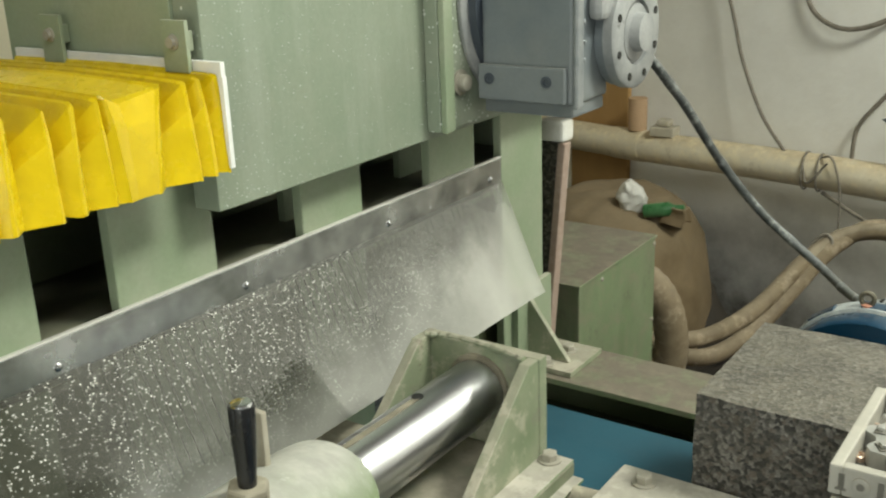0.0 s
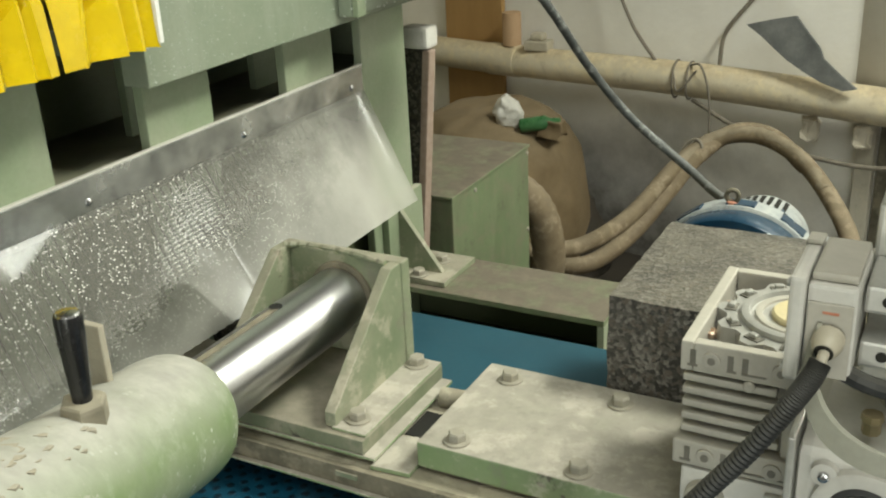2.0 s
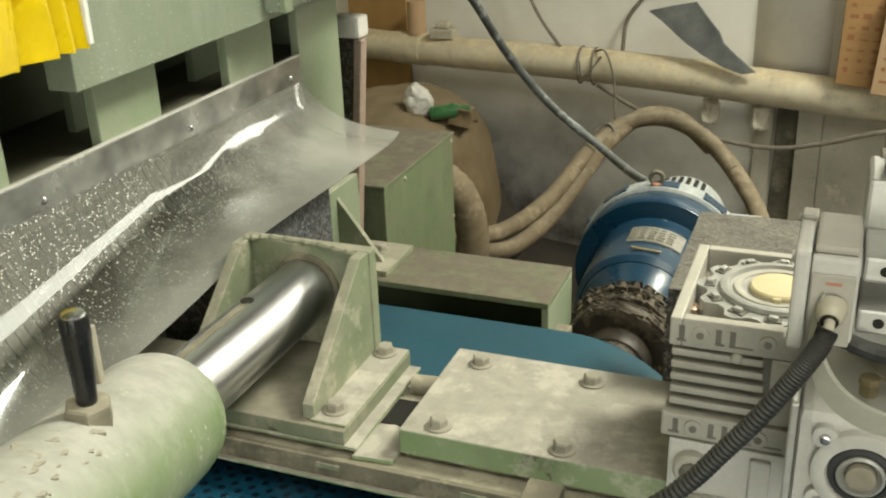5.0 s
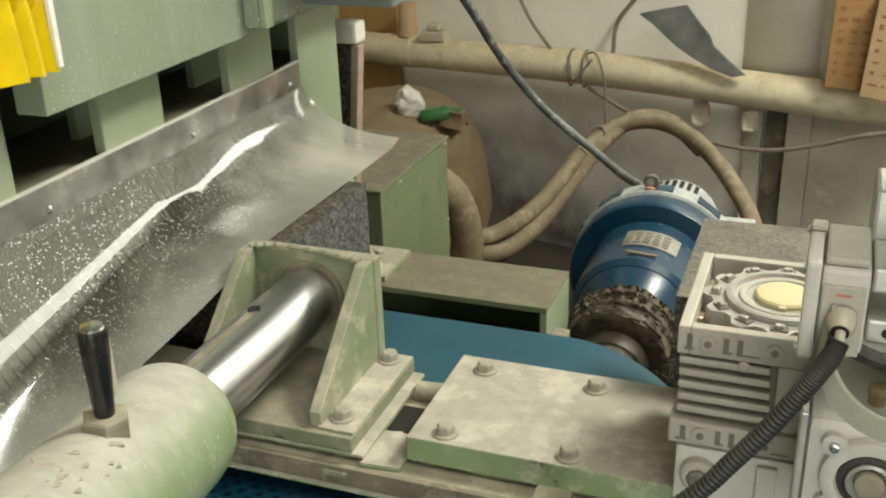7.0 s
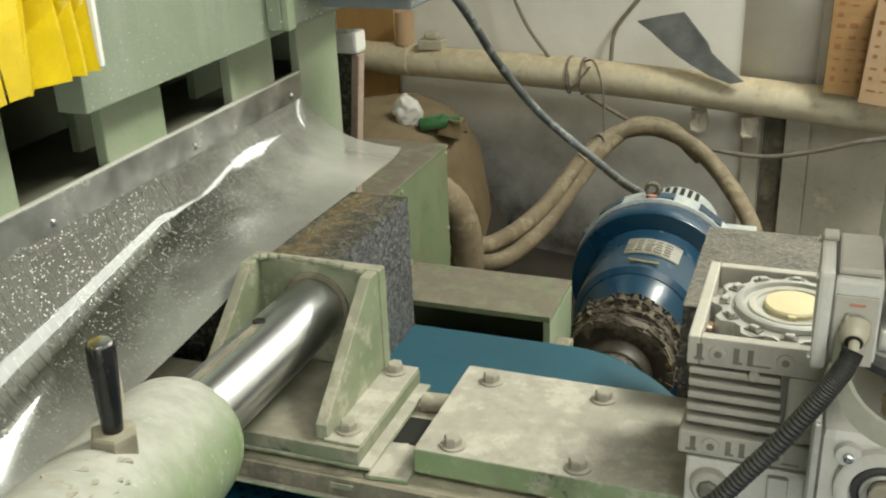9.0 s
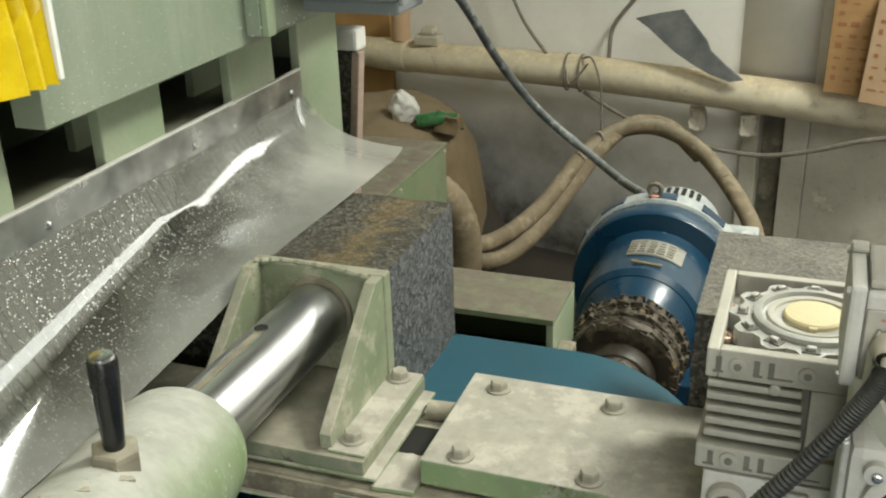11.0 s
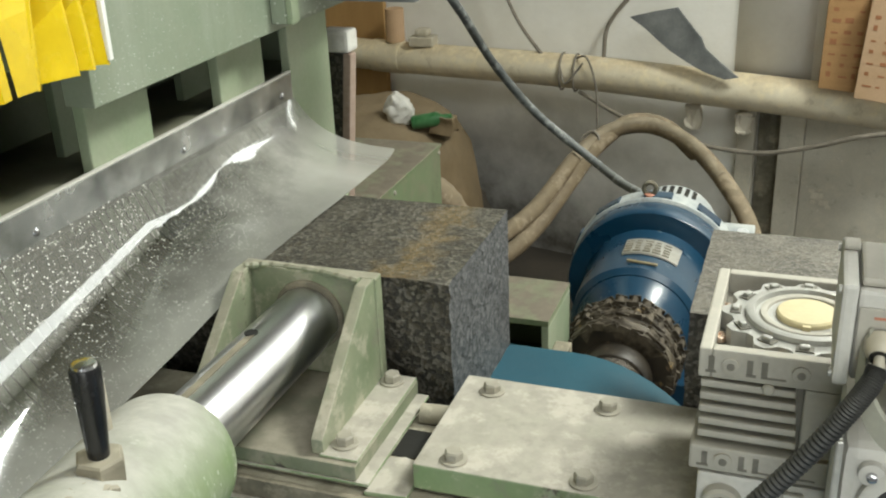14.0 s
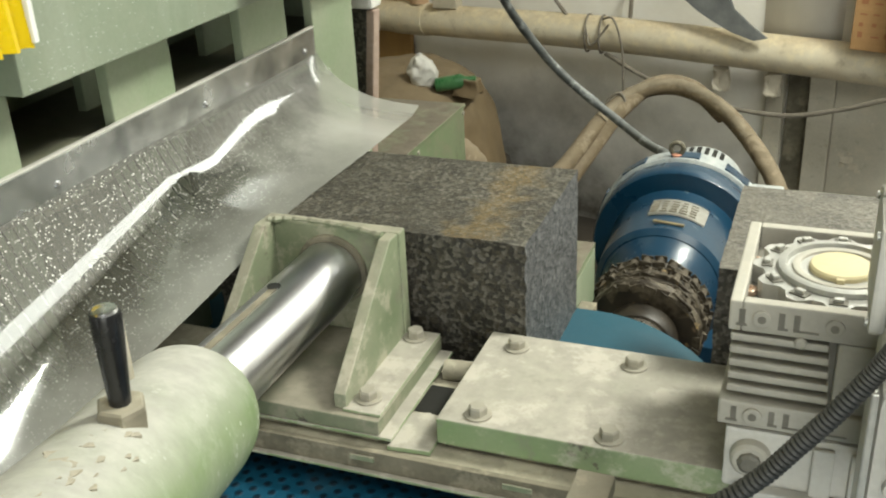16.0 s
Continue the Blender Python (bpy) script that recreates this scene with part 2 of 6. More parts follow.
PALE = (0.237, 0.292, 0.186)
GREEN = painted("pale_green_paint", PALE, (0.277, 0.324, 0.221), 7.0, 0.45, dust=0.75)
GREEN_SPLASHED = painted("splashed_green_paint", (0.1975, 0.2409, 0.1699), (0.237, 0.2726, 0.2054), 5.0, 0.42, specks=0.6, dust=0.4)
GREEN_WORN = painted("worn_green_paint", (0.1659, 0.2015, 0.1185), (0.2607, 0.2804, 0.1857), 12.0, 0.55, dust=0.9, dust_color=(0.3318, 0.3002, 0.237), chips=(0.1185, 0.1027, 0.06715), mottle=0.5)
# Dark copy of the green that paints shade into recesses and hidden parts.
GREEN_DIM = painted("shaded_green_paint", (0.0474, 0.0632, 0.02765), (0.079, 0.0948, 0.0474), 6.0, 0.6, dust=0.35, dust_color=(0.158, 0.1422, 0.1027))
GREEN_BOX = painted("streaked_green_sheet_metal", (0.1343, 0.1857, 0.09085), (0.1975, 0.237, 0.1382), 6.0, 0.5, stretch=(6, 6, 0.7), dust=0.95, dust_color=(0.158, 0.1304, 0.09875), mottle=0.35)
DUSTY = painted("dusty_steel", (0.2133, 0.1896, 0.1382), (0.3318, 0.3002, 0.237), 16.0, 0.85, dust=0.8, dust_color=(0.3476, 0.316, 0.237), chips=(0.079, 0.0711, 0.0474), mottle=0.5)
DUSTY_PLATE = painted("dust_caked_green_plate", (0.19, 0.27, 0.125), (0.25, 0.315, 0.175), 10.0, 0.7, dust=0.95, dust_color=(0.385, 0.352, 0.30), chips=(0.10, 0.095, 0.063), mottle=0.45, cover=0.9, film=0.2)
GRIMY = painted("grimy_steel", (0.079, 0.0711, 0.0474), (0.2212, 0.1975, 0.1422), 18.0, 0.8, dust=0.6, dust_color=(0.2686, 0.237, 0.1738), mottle=0.4)
# Dusty green, its colour lowered for the dimness inside the bed.
GREEN_INNER = painted("dusty_shaded_green_paint", (0.158, 0.1896, 0.1106), (0.2133, 0.2291, 0.1501), 6.0, 0.7, dust=0.6, dust_color=(0.237, 0.2133, 0.158))
GREEN_GRIMY = painted("oil_stained_green_paint", (0.1343, 0.158, 0.09085), (0.2133, 0.237, 0.1501), 14.0, 0.55, dust=0.85, dust_color=(0.2686, 0.237, 0.1857), chips=(0.0237, 0.02054, 0.01422), mottle=0.35, cover=0.35)
BOLT = painted("dull_bolt_steel", (0.316, 0.2923, 0.237), (0.4108, 0.3871, 0.3239), 60.0, 0.6, metal=0.3, dust=0.6)
CHROME = painted("polished_steel", (0.50, 0.50, 0.52), (0.62, 0.62, 0.64), 5.0, 0.27, metal=1.0, bump=0.0)
SHAFT_STEEL = painted("ground_round_steel", (0.56, 0.56, 0.57), (0.62, 0.62, 0.63), 3.0, 0.30, metal=1.0, bump=0.0, grain=400.0, stretch=(1, 0.3, 1))
GALV = painted("galvanised_sheet", (0.24, 0.25, 0.25), (0.66, 0.67, 0.66), 13.0, 0.24, metal=0.85, bump=0.12, grain=14.0)
CURTAIN = curtain_material()
SLURRY = painted("dried_white_slurry", (0.46, 0.48, 0.42), (0.60, 0.61, 0.56), 40.0, 0.7)
BELT = painted("blue_belt_rubber", (0.00237, 0.04898, 0.07742), (0.00395, 0.0632, 0.0948), 6.0, 0.75, bump=0.03, dust=0.03, dust_color=(0.1975, 0.2528, 0.2607))
STUDS = studded_material()
GRANITE_DARK = granite_material("wet_brown_granite", [(0.00948, 0.00869, 0.00711), (0.0395, 0.03397, 0.02449), (0.09875, 0.08927, 0.0711), (0.02133, 0.01896, 0.01422), (0.1343, 0.1232, 0.1011), (0.05214, 0.04187, 0.02686)], 0.13, True)
GRANITE_GREY = granite_material("dusty_grey_granite", [(0.01896, 0.01738, 0.01501), (0.07742, 0.0711, 0.06004), (0.1817, 0.1683, 0.1477), (0.0395, 0.03634, 0.03081), (0.1304, 0.1185, 0.1027), (0.1027, 0.08453, 0.06557)], 0.35)
GRANITE_SAWN = granite_material("sawn_granite", [(0.03555, 0.03634, 0.03634), (0.09875, 0.1003, 0.1027), (0.1462, 0.1477, 0.1501), (0.05925, 0.06083, 0.0632), (0.1975, 0.1991, 0.2015), (0.08295, 0.08295, 0.08532)], 0.5)
YELLOW = painted("yellow_coated_fabric", (0.60, 0.425, 0.0006), (0.68, 0.495, 0.0008), 22.0, 0.27, bump=0.12, grain=40.0, coat=0.2)
WHITE_RIM = painted("white_plastic_rim", (0.72, 0.72, 0.68), (0.8, 0.8, 0.77), 20.0, 0.45)
ALU = painted("dusty_cast_aluminium", (0.3871, 0.3634, 0.3121), (0.4582, 0.4345, 0.3792), 14.0, 0.6, metal=0.1, dust=0.5, dust_color=(0.4582, 0.4266, 0.3555))
ALU_BRIGHT = painted("bare_cast_aluminium", (0.4424, 0.4345, 0.4029), (0.5372, 0.5293, 0.4898), 30.0, 0.38, metal=0.5)
# Paler copy of the dusty casting, brightened where parts stand in shadow.
ALU_PALE = painted("brightened_dusty_casting", (0.5214, 0.5056, 0.4661), (0.6004, 0.5846, 0.5451), 14.0, 0.6, dust=0.4, dust_color=(0.5214, 0.4898, 0.4266))
# Darker copy of the casting; the shade of recesses is in its colour.
ALU_DIM = painted("darkened_cast_aluminium", (0.1343, 0.1264, 0.1027), (0.237, 0.2212, 0.1896), 22.0, 0.6, metal=0.2)
CREAM = painted("cream_plastic_cap", (0.5846, 0.4977, 0.2844), (0.632, 0.553, 0.3476), 20.0, 0.5)
GLAND = painted("ivory_plastic", (0.46, 0.41, 0.31), (0.56, 0.51, 0.41), 30.0, 0.5, dust=0.4)
BLACK = painted("scuffed_black_plastic", (0.008, 0.008, 0.009), (0.02, 0.02, 0.022), 30.0, 0.25, bump=0.05, chips=(0.22, 0.22, 0.23), dust=0.08, dust_color=(0.2, 0.2, 0.2))
RUBBER = painted("black_corrugated_rubber", (0.016, 0.017, 0.017), (0.035, 0.035, 0.035), 20.0, 0.55, dust=0.12)
# Near-black that paints the shade inside holes and slots onto flat patches.
VOID = painted("dark_of_holes", (0.008, 0.008, 0.006), (0.02, 0.018, 0.012), 12.0, 0.9)
BLUE = painted("blue_motor_paint", (0.00079, 0.02528, 0.05846), (0.00158, 0.0395, 0.08374), 9.0, 0.30, dust=0.05, dust_color=(0.237, 0.2844, 0.316), chips=(0.0948, 0.1343, 0.1659), coat=0.15)
BLUE_DUSTED = painted("dust_whitened_motor_paint", (0.2844, 0.3081, 0.316), (0.4582, 0.474, 0.4582), 14.0, 0.75, chips=(0.0158, 0.0632, 0.1264), dust_color=(0.3555, 0.3555, 0.3318), mottle=0.5)
SILVER = painted("scratched_nameplate", (0.4345, 0.4187, 0.3713), (0.5688, 0.553, 0.5056), 40.0, 0.32, metal=0.7, chips=(0.158, 0.1343, 0.0948))
CHAIN = painted("greasy_roller_chain", (0.025, 0.018, 0.011), (0.15, 0.125, 0.09), 45.0, 0.55, metal=0.3, chips=(0.26, 0.17, 0.06))
GREASE = painted("greasy_black_steel", (0.012, 0.010, 0.008), (0.05, 0.038, 0.025), 20.0, 0.45, chips=(0.14, 0.10, 0.06))
RUSTY = painted("worn_shaft_steel", (0.45, 0.38, 0.30), (0.70, 0.66, 0.60), 18.0, 0.27, metal=0.85)
SLATE = painted("blue_grey_gear_paint", (0.1264, 0.1462, 0.162), (0.1659, 0.1857, 0.1975), 10.0, 0.42, dust=0.35)
SLATE_DARK = painted("dark_blue_grey_paint", (0.035, 0.045, 0.06), (0.06, 0.07, 0.085), 10.0, 0.5)
SLATE_RUBBED = painted("rubbed_blue_grey_paint", (0.1896, 0.2054, 0.2133), (0.2844, 0.2923, 0.2923), 30.0, 0.4, metal=0.2)
GREY_WORN = painted("worn_grey_paint", (0.237, 0.2449, 0.2449), (0.3713, 0.3713, 0.3634), 18.0, 0.5, metal=0.2, chips=(0.158, 0.158, 0.158))
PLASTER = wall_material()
CONCRETE = painted("oil_soaked_concrete", (0.022, 0.018, 0.013), (0.055, 0.044, 0.032), 3.0, 0.9, grain=60.0, bump=0.4)
# Dark tones for the unseen ceiling and walls, chosen to cut bounced light.
CEILING = painted("unseen_ceiling_dark", (0.10, 0.085, 0.065), (0.17, 0.145, 0.11), 2.0, 0.9)
BARE_WALL = painted("unseen_wall_grey", (0.16, 0.15, 0.13), (0.25, 0.235, 0.21), 2.0, 0.9)
CREAM_WALL = painted("cream_limewash", (0.62, 0.57, 0.40), (0.72, 0.67, 0.50), 2.0, 0.9)
PVC = painted("dusty_plastic_pipe", (0.62, 0.55, 0.41), (0.74, 0.68, 0.54), 5.0, 0.6, stretch=(1, 4, 4), dust=0.9, dust_color=(0.60, 0.49, 0.32), chips=(0.5, 0.44, 0.32), mottle=0.4)
HOSE_DUST = painted("dust_caked_canvas", (0.20, 0.16, 0.105), (0.29, 0.245, 0.175), 18.0, 0.9, bump=0.4, mottle=0.3, dust_color=(0.24, 0.20, 0.14))
HOSE = painted("dusty_canvas_hose", (0.1264, 0.09085, 0.05135), (0.2212, 0.1699, 0.1027), 14.0, 0.85, grain=240.0, bump=0.35, dust=0.6, dust_color=(0.2528, 0.2054, 0.1422), mottle=0.45)
CABLE = painted("grey_rubber_cable", (0.0395, 0.04424, 0.04424), (0.0869, 0.0948, 0.0948), 30.0, 0.6, dust=0.6, dust_color=(0.2528, 0.2607, 0.2528), chips=(0.0237, 0.0237, 0.0237), mottle=0.6)
WIRE = painted("dusty_thin_wire", (0.16, 0.14, 0.11), (0.26, 0.23, 0.19), 30.0, 0.7)
SACK = painted("brown_burlap", (0.158, 0.1106, 0.0553), (0.2449, 0.1778, 0.09875), 8.0, 0.95, grain=300.0, bump=0.5, dust=0.4, dust_color=(0.2765, 0.2212, 0.1501))
WOOD = painted("orange_plywood", (0.38, 0.22, 0.08), (0.48, 0.30, 0.12), 10.0, 0.7, stretch=(1, 1, 0.15))
CARTON = painted("brown_carton", (0.40, 0.225, 0.09), (0.47, 0.28, 0.125), 8.0, 0.85, stretch=(1, 1, 6))
CARTON_PALE = painted("pale_carton", (0.50, 0.33, 0.19), (0.56, 0.38, 0.24), 8.0, 0.85)
PRINT = painted("red_carton_print", (0.33, 0.14, 0.06), (0.38, 0.17, 0.08), 30.0, 0.85)
FLAP = painted("grey_rubber_flap", (0.085, 0.09, 0.09), (0.20, 0.205, 0.20), 9.0, 0.75)
PALE_BOARD = painted("grimy_pale_board", (0.42, 0.385, 0.31), (0.56, 0.53, 0.45), 3.0, 0.85, chips=(0.58, 0.55, 0.48), dust_color=(0.40, 0.36, 0.28), mottle=0.3)
SMEAR = painted("plaster_smear", (0.50, 0.45, 0.36), (0.62, 0.57, 0.47), 25.0, 0.9, bump=0.4)
FOAM = painted("dirty_white_foam", (0.62, 0.60, 0.55), (0.74, 0.72, 0.68), 25.0, 0.9, bump=0.5)
LEAF = painted("green_glass", (0.03, 0.12, 0.04), (0.08, 0.2, 0.08), 25.0, 0.3)
PINK_EDGE = painted("pink_granite_edge", (0.316, 0.2291, 0.1817), (0.4108, 0.316, 0.2607), 60.0, 0.7)
SMOKED = painted("smoky_translucent_cover", (0.2844, 0.2844, 0.2607), (0.3555, 0.3555, 0.3239), 10.0, 0.3)
STRAP = painted("milky_plastic_strap", (0.3002, 0.2963, 0.2449), (0.3792, 0.3713, 0.3081), 14.0, 0.4)
BRASS = painted("tarnished_brass", (0.30, 0.24, 0.13), (0.40, 0.33, 0.2), 40.0, 0.4, metal=0.6)
COPPER = painted("copper_toned_screw", (0.65, 0.48, 0.36), (0.75, 0.6, 0.48), 60.0, 0.3, metal=0.8)
REDCAP = painted("faded_red_paint", (0.45, 0.17, 0.10), (0.5, 0.25, 0.17), 40.0, 0.6)

# ---- building helpers ----
BASE = {}


def thing(name, base, label, category, group="", kind=""):
    """An empty at the base of a thing; its parts are drawn in the hall's own metres."""
    ob = new(name)
    ob.location = base
    BASE[ob] = Vector(base)
    return tagged(ob, label, category, group, kind)


def part(name, bm, material, parent=None, label="", smooth=False):
    base = BASE.get(parent, Vector((0, 0, 0)))
    bmesh.ops.recalc_face_normals(bm, faces=bm.faces)
    bmesh.ops.translate(bm, verts=bm.verts, vec=-base)
    me = bpy.data.meshes.new(name)
    bm.to_mesh(me)
    bm.free()
    for m in material if isinstance(material, (list, tuple)) else (material,):
        me.materials.append(m)
    if smooth:
        me.shade_smooth()
        me.set_sharp_from_angle(angle=radians(38))
    ob = new(name, me)
    if parent:
        ob.parent = parent
        BASE[ob] = base
    return tagged(ob, label) if label else ob


def single(name, base, bm, material, label, category, group="", kind="", smooth=False):
    """A thing that is one mesh, with its origin at its base."""
    ob = part(name, bm, material, None, "", smooth)
    for v in ob.data.vertices:
        v.co -= Vector(base)
    ob.location = base
    return tagged(ob, label, category, group, kind)


def box(x0, x1, y0, y1, z0, z1, bevel=0.002, bm=None, turn=None):
    bm = bm or bmesh.new()
    vs = bmesh.ops.create_cube(bm, size=1)["verts"]
    m = Matrix.Translation(((x0 + x1) / 2, (y0 + y1) / 2, (z0 + z1) / 2)) @ Matrix.Diagonal((x1 - x0, y1 - y0, z1 - z0, 1))
    bmesh.ops.transform(bm, verts=vs, matrix=m)
    if bevel:
        es = list({e for v in vs for e in v.link_edges})
        done = bmesh.ops.bevel(bm, geom=es, offset=bevel, segments=2, affect="EDGES", profile=0.6)
        vs = list({v for f in done["faces"] for v in f.verts} | {v for v in vs if v.is_valid})
    if turn:
        bmesh.ops.transform(bm, verts=vs, matrix=turn)
    return bm


def cyl(a, b, r, seg=24, r2=None, bm=None):
    bm = bm or bmesh.new()
    a, b = Vector(a), Vector(b)
    m = Matrix.Translation((a + b) / 2) @ (b - a).to_track_quat("Z", "Y").to_matrix().to_4x4()
    bmesh.ops.create_cone(bm, cap_ends=True, segments=seg, radius1=r, radius2=r if r2 is None else r2, depth=(b - a).length, matrix=m)
    return bm


def lathe(profile, origin, axis, seg=40, bm=None):
    """Turns rows of (distance along the axis, radius) round the axis."""
    bm = bm or bmesh.new()
    m = Matrix.Translation(origin) @ Vector(axis).to_track_quat("Z", "Y").to_matrix().to_4x4()
    rings = []
    for d, r in profile:
        rings.append([bm.verts.new(m @ Vector((r * math.cos(2 * math.pi * i / seg), r * math.sin(2 * math.pi * i / seg), d))) for i in range(seg)])
    for a, b in zip(rings, rings[1:]):
        for i in range(seg):
            j = (i + 1) % seg
            bm.faces.new((a[i], a[j], b[j], b[i]))
    bm.faces.new(rings[0][::-1])
    bm.faces.new(rings[-1])
    return bm


def prism(points, a, b, bm=None, bevel=0.0):
    """A flat outline of 3D points, pushed from a to b (vectors)."""
    bm = bm or bmesh.new()
    a, b = Vector(a), Vector(b)
    low, high = ([bm.verts.new(Vector(p) + o) for p in points] for o in (a, b))
    n = len(points)
    made = [bm.faces.new(low[::-1]), bm.faces.new(high)] + [bm.faces.new((low[i], low[(i + 1) % n], high[(i + 1) % n], high[i])) for i in range(n)]
    bmesh.ops.recalc_face_normals(bm, faces=made)
    if bevel:
        bmesh.ops.bevel(bm, geom=list({e for f in made for e in f.edges}), offset=bevel, segments=2, affect="EDGES", profile=0.6)
    return bm


def spline(points, steps=8):
    """A smooth way through points."""
    ps = [Vector(p) for p in points]
    ps = [2 * ps[0] - ps[1], *ps, 2 * ps[-1] - ps[-2]]
    out = []
    for p0, p1, p2, p3 in zip(ps, ps[1:], ps[2:], ps[3:]):
        for k in range(steps):
            t = k / steps
            out.append(0.5 * (2 * p1 + (p2 - p0) * t + (2 * p0 - 5 * p1 + 4 * p2 - p3) * t * t + (3 * p1 - p0 - 3 * p2 + p3) * t ** 3))
    return [*out, ps[-2]]


def sweep(points, radius, seg=12, steps=8, bm=None):
    """A round hose along a way; radius may be a function of the step."""
    bm = bm or bmesh.new()
    way = spline(points, steps)
    rings, side = [], Vector((0.31, 0.2, 0.93))
    for i, p in enumerate(way):
        ahead = (way[min(i + 1, len(way) - 1)] - way[max(i - 1, 0)]).normalized()
        u = ahead.cross(side).normalized()
        side = u.cross(ahead)
        r = radius(i) if callable(radius) else radius
        rings.append([bm.verts.new(p + r * (math.cos(2 * math.pi * k / seg) * u + math.sin(2 * math.pi * k / seg) * side)) for k in range(seg)])
    for a, b in zip(rings, rings[1:]):
        for k in range(seg):
            j = (k + 1) % seg
            bm.faces.new((a[k], a[j], b[j], b[k]))
    bm.faces.new(rings[0][::-1])
    bm.faces.new(rings[-1])
    return bm


def rough_up(bm, amount, scale):
    """Uneven hand-made surface."""
    for v in bm.verts:
        v.co += amount * noise.noise_vector(v.co * scale)
    return bm


def hex_bolt(parent, x, y, z, r=0.0125, h=0.011, mat=None, axis=(0, 0, 1), name="bolt"):
    """A washer and a six-sided head on a face at x, y, z."""
    o, a = Vector((x, y, z)), Vector(axis)
    bm = lathe([(0, r * 1.45), (0.0025, r * 1.45), (0.0028, r * 1.3)], o, a, 20)
    lathe([(0.0026, r), (0.0026 + h * 0.8, r), (0.0026 + h, r * 0.86)], o, a, 6, bm)
    return part(name, bm, mat or BOLT, parent)


def structure(name, bm, mat, label, category):
    return tagged(part(name, bm, mat), label, category, "", "structure")


# ---- the hall ----
FLOOR = -0.30
structure("floor", box(-3.2, 4.2, -4.0, 4.6, FLOOR - 0.1, FLOOR, 0), CONCRETE, "oil-soaked dark concrete workshop floor under the machine", "floor")
bm = bmesh.new()
for u0, u1, z0, z1 in ((-3.5, WINDOW[0], FLOOR, 3.75), (WINDOW[1], 5.4, FLOOR, 3.75), (WINDOW[0], WINDOW[1], FLOOR, WINDOW[2]), (WINDOW[0], WINDOW[1], WINDOW[3], 3.75)):
    box(u0, u1, 0, 0.16, z0, z1, 0, bm)
bmesh.ops.transform(bm, verts=bm.verts, matrix=WALL)
structure("wall_north", bm, PLASTER, "grimy white plaster wall, darkened near the floor by dirt and painted shade", "wall")
window = tagged(new("window_1"), "long low steel window high in the plaster wall", "window", "", "structure")
for u0, u1, z0, z1 in ((WINDOW[0], WINDOW[0] + 0.02, WINDOW[2], WINDOW[3]), (WINDOW[1] - 0.02, WINDOW[1], WINDOW[2], WINDOW[3]), (WINDOW[0] + 0.02, WINDOW[1] - 0.02, WINDOW[2], WINDOW[2] + 0.015), (WINDOW[0] + 0.02, WINDOW[1] - 0.02, WINDOW[3] - 0.015, WINDOW[3])):
    part("window_frame", box(u0, u1, 0.07, 0.12, z0, z1, 0.003, None, WALL), GREY_WORN, window)
# Unseen wall, added to close the hall, with an opening for frontal fill.
bm = bmesh.new()
for x0, x1, z0 in ((-3.3, FILL_OPENING[0], FLOOR), (FILL_OPENING[1], 4.3, FLOOR), (FILL_OPENING[0], FILL_OPENING[1], FILL_OPENING[2])):
    box(x0, x1, -4.1, -4.0, z0, 3.75, 0, bm)
structure("wall_south", bm, BARE_WALL, "unseen grey wall with an added opening for frontal fill light", "wall")
structure("wall_west", box(-3.3, -3.2, -4.0, 4.6, FLOOR, 3.75, 0), CREAM_WALL, "plain cream plaster wall behind the machine", "wall")
# Unseen wall, added to close the hall and keep out stray light.
structure("wall_east", box(4.2, 4.3, -4.0, 4.6, FLOOR, 3.75, 0), BARE_WALL, "unseen grey wall added to close the hall", "wall")
# Unseen ceiling, added dark to hold back sky and bounced light.
bm = bmesh.new()
for u0, u1, v0, v1 in ((-6, FILL_FRONT[0], -6, 6), (FILL_FRONT[0], FILL_FRONT[1], -6, FILL_FRONT[2]), (FILL_FRONT[0], FILL_FRONT[1], FILL_FRONT[3], FILL_BACK[2]), (FILL_BACK[1], FILL_FRONT[1], FILL_BACK[2], FILL_BACK[3]), (FILL_BACK[0], FILL_FRONT[1], FILL_BACK[3], 6), (FILL_FRONT[1], 6, -6, 6)):
    box(u0, u1, v0, v1, 3.75, 3.87, 0, bm)
bmesh.ops.transform(bm, verts=bm.verts, matrix=ROOF_TURN)
structure("ceiling", bm, CEILING, "unseen dark ceiling added to close the hall, with two added light openings", "ceiling")
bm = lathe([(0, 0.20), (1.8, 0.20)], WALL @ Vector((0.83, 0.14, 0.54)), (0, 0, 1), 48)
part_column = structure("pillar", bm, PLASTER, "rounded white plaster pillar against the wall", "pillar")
part_column.data.shade_smooth()


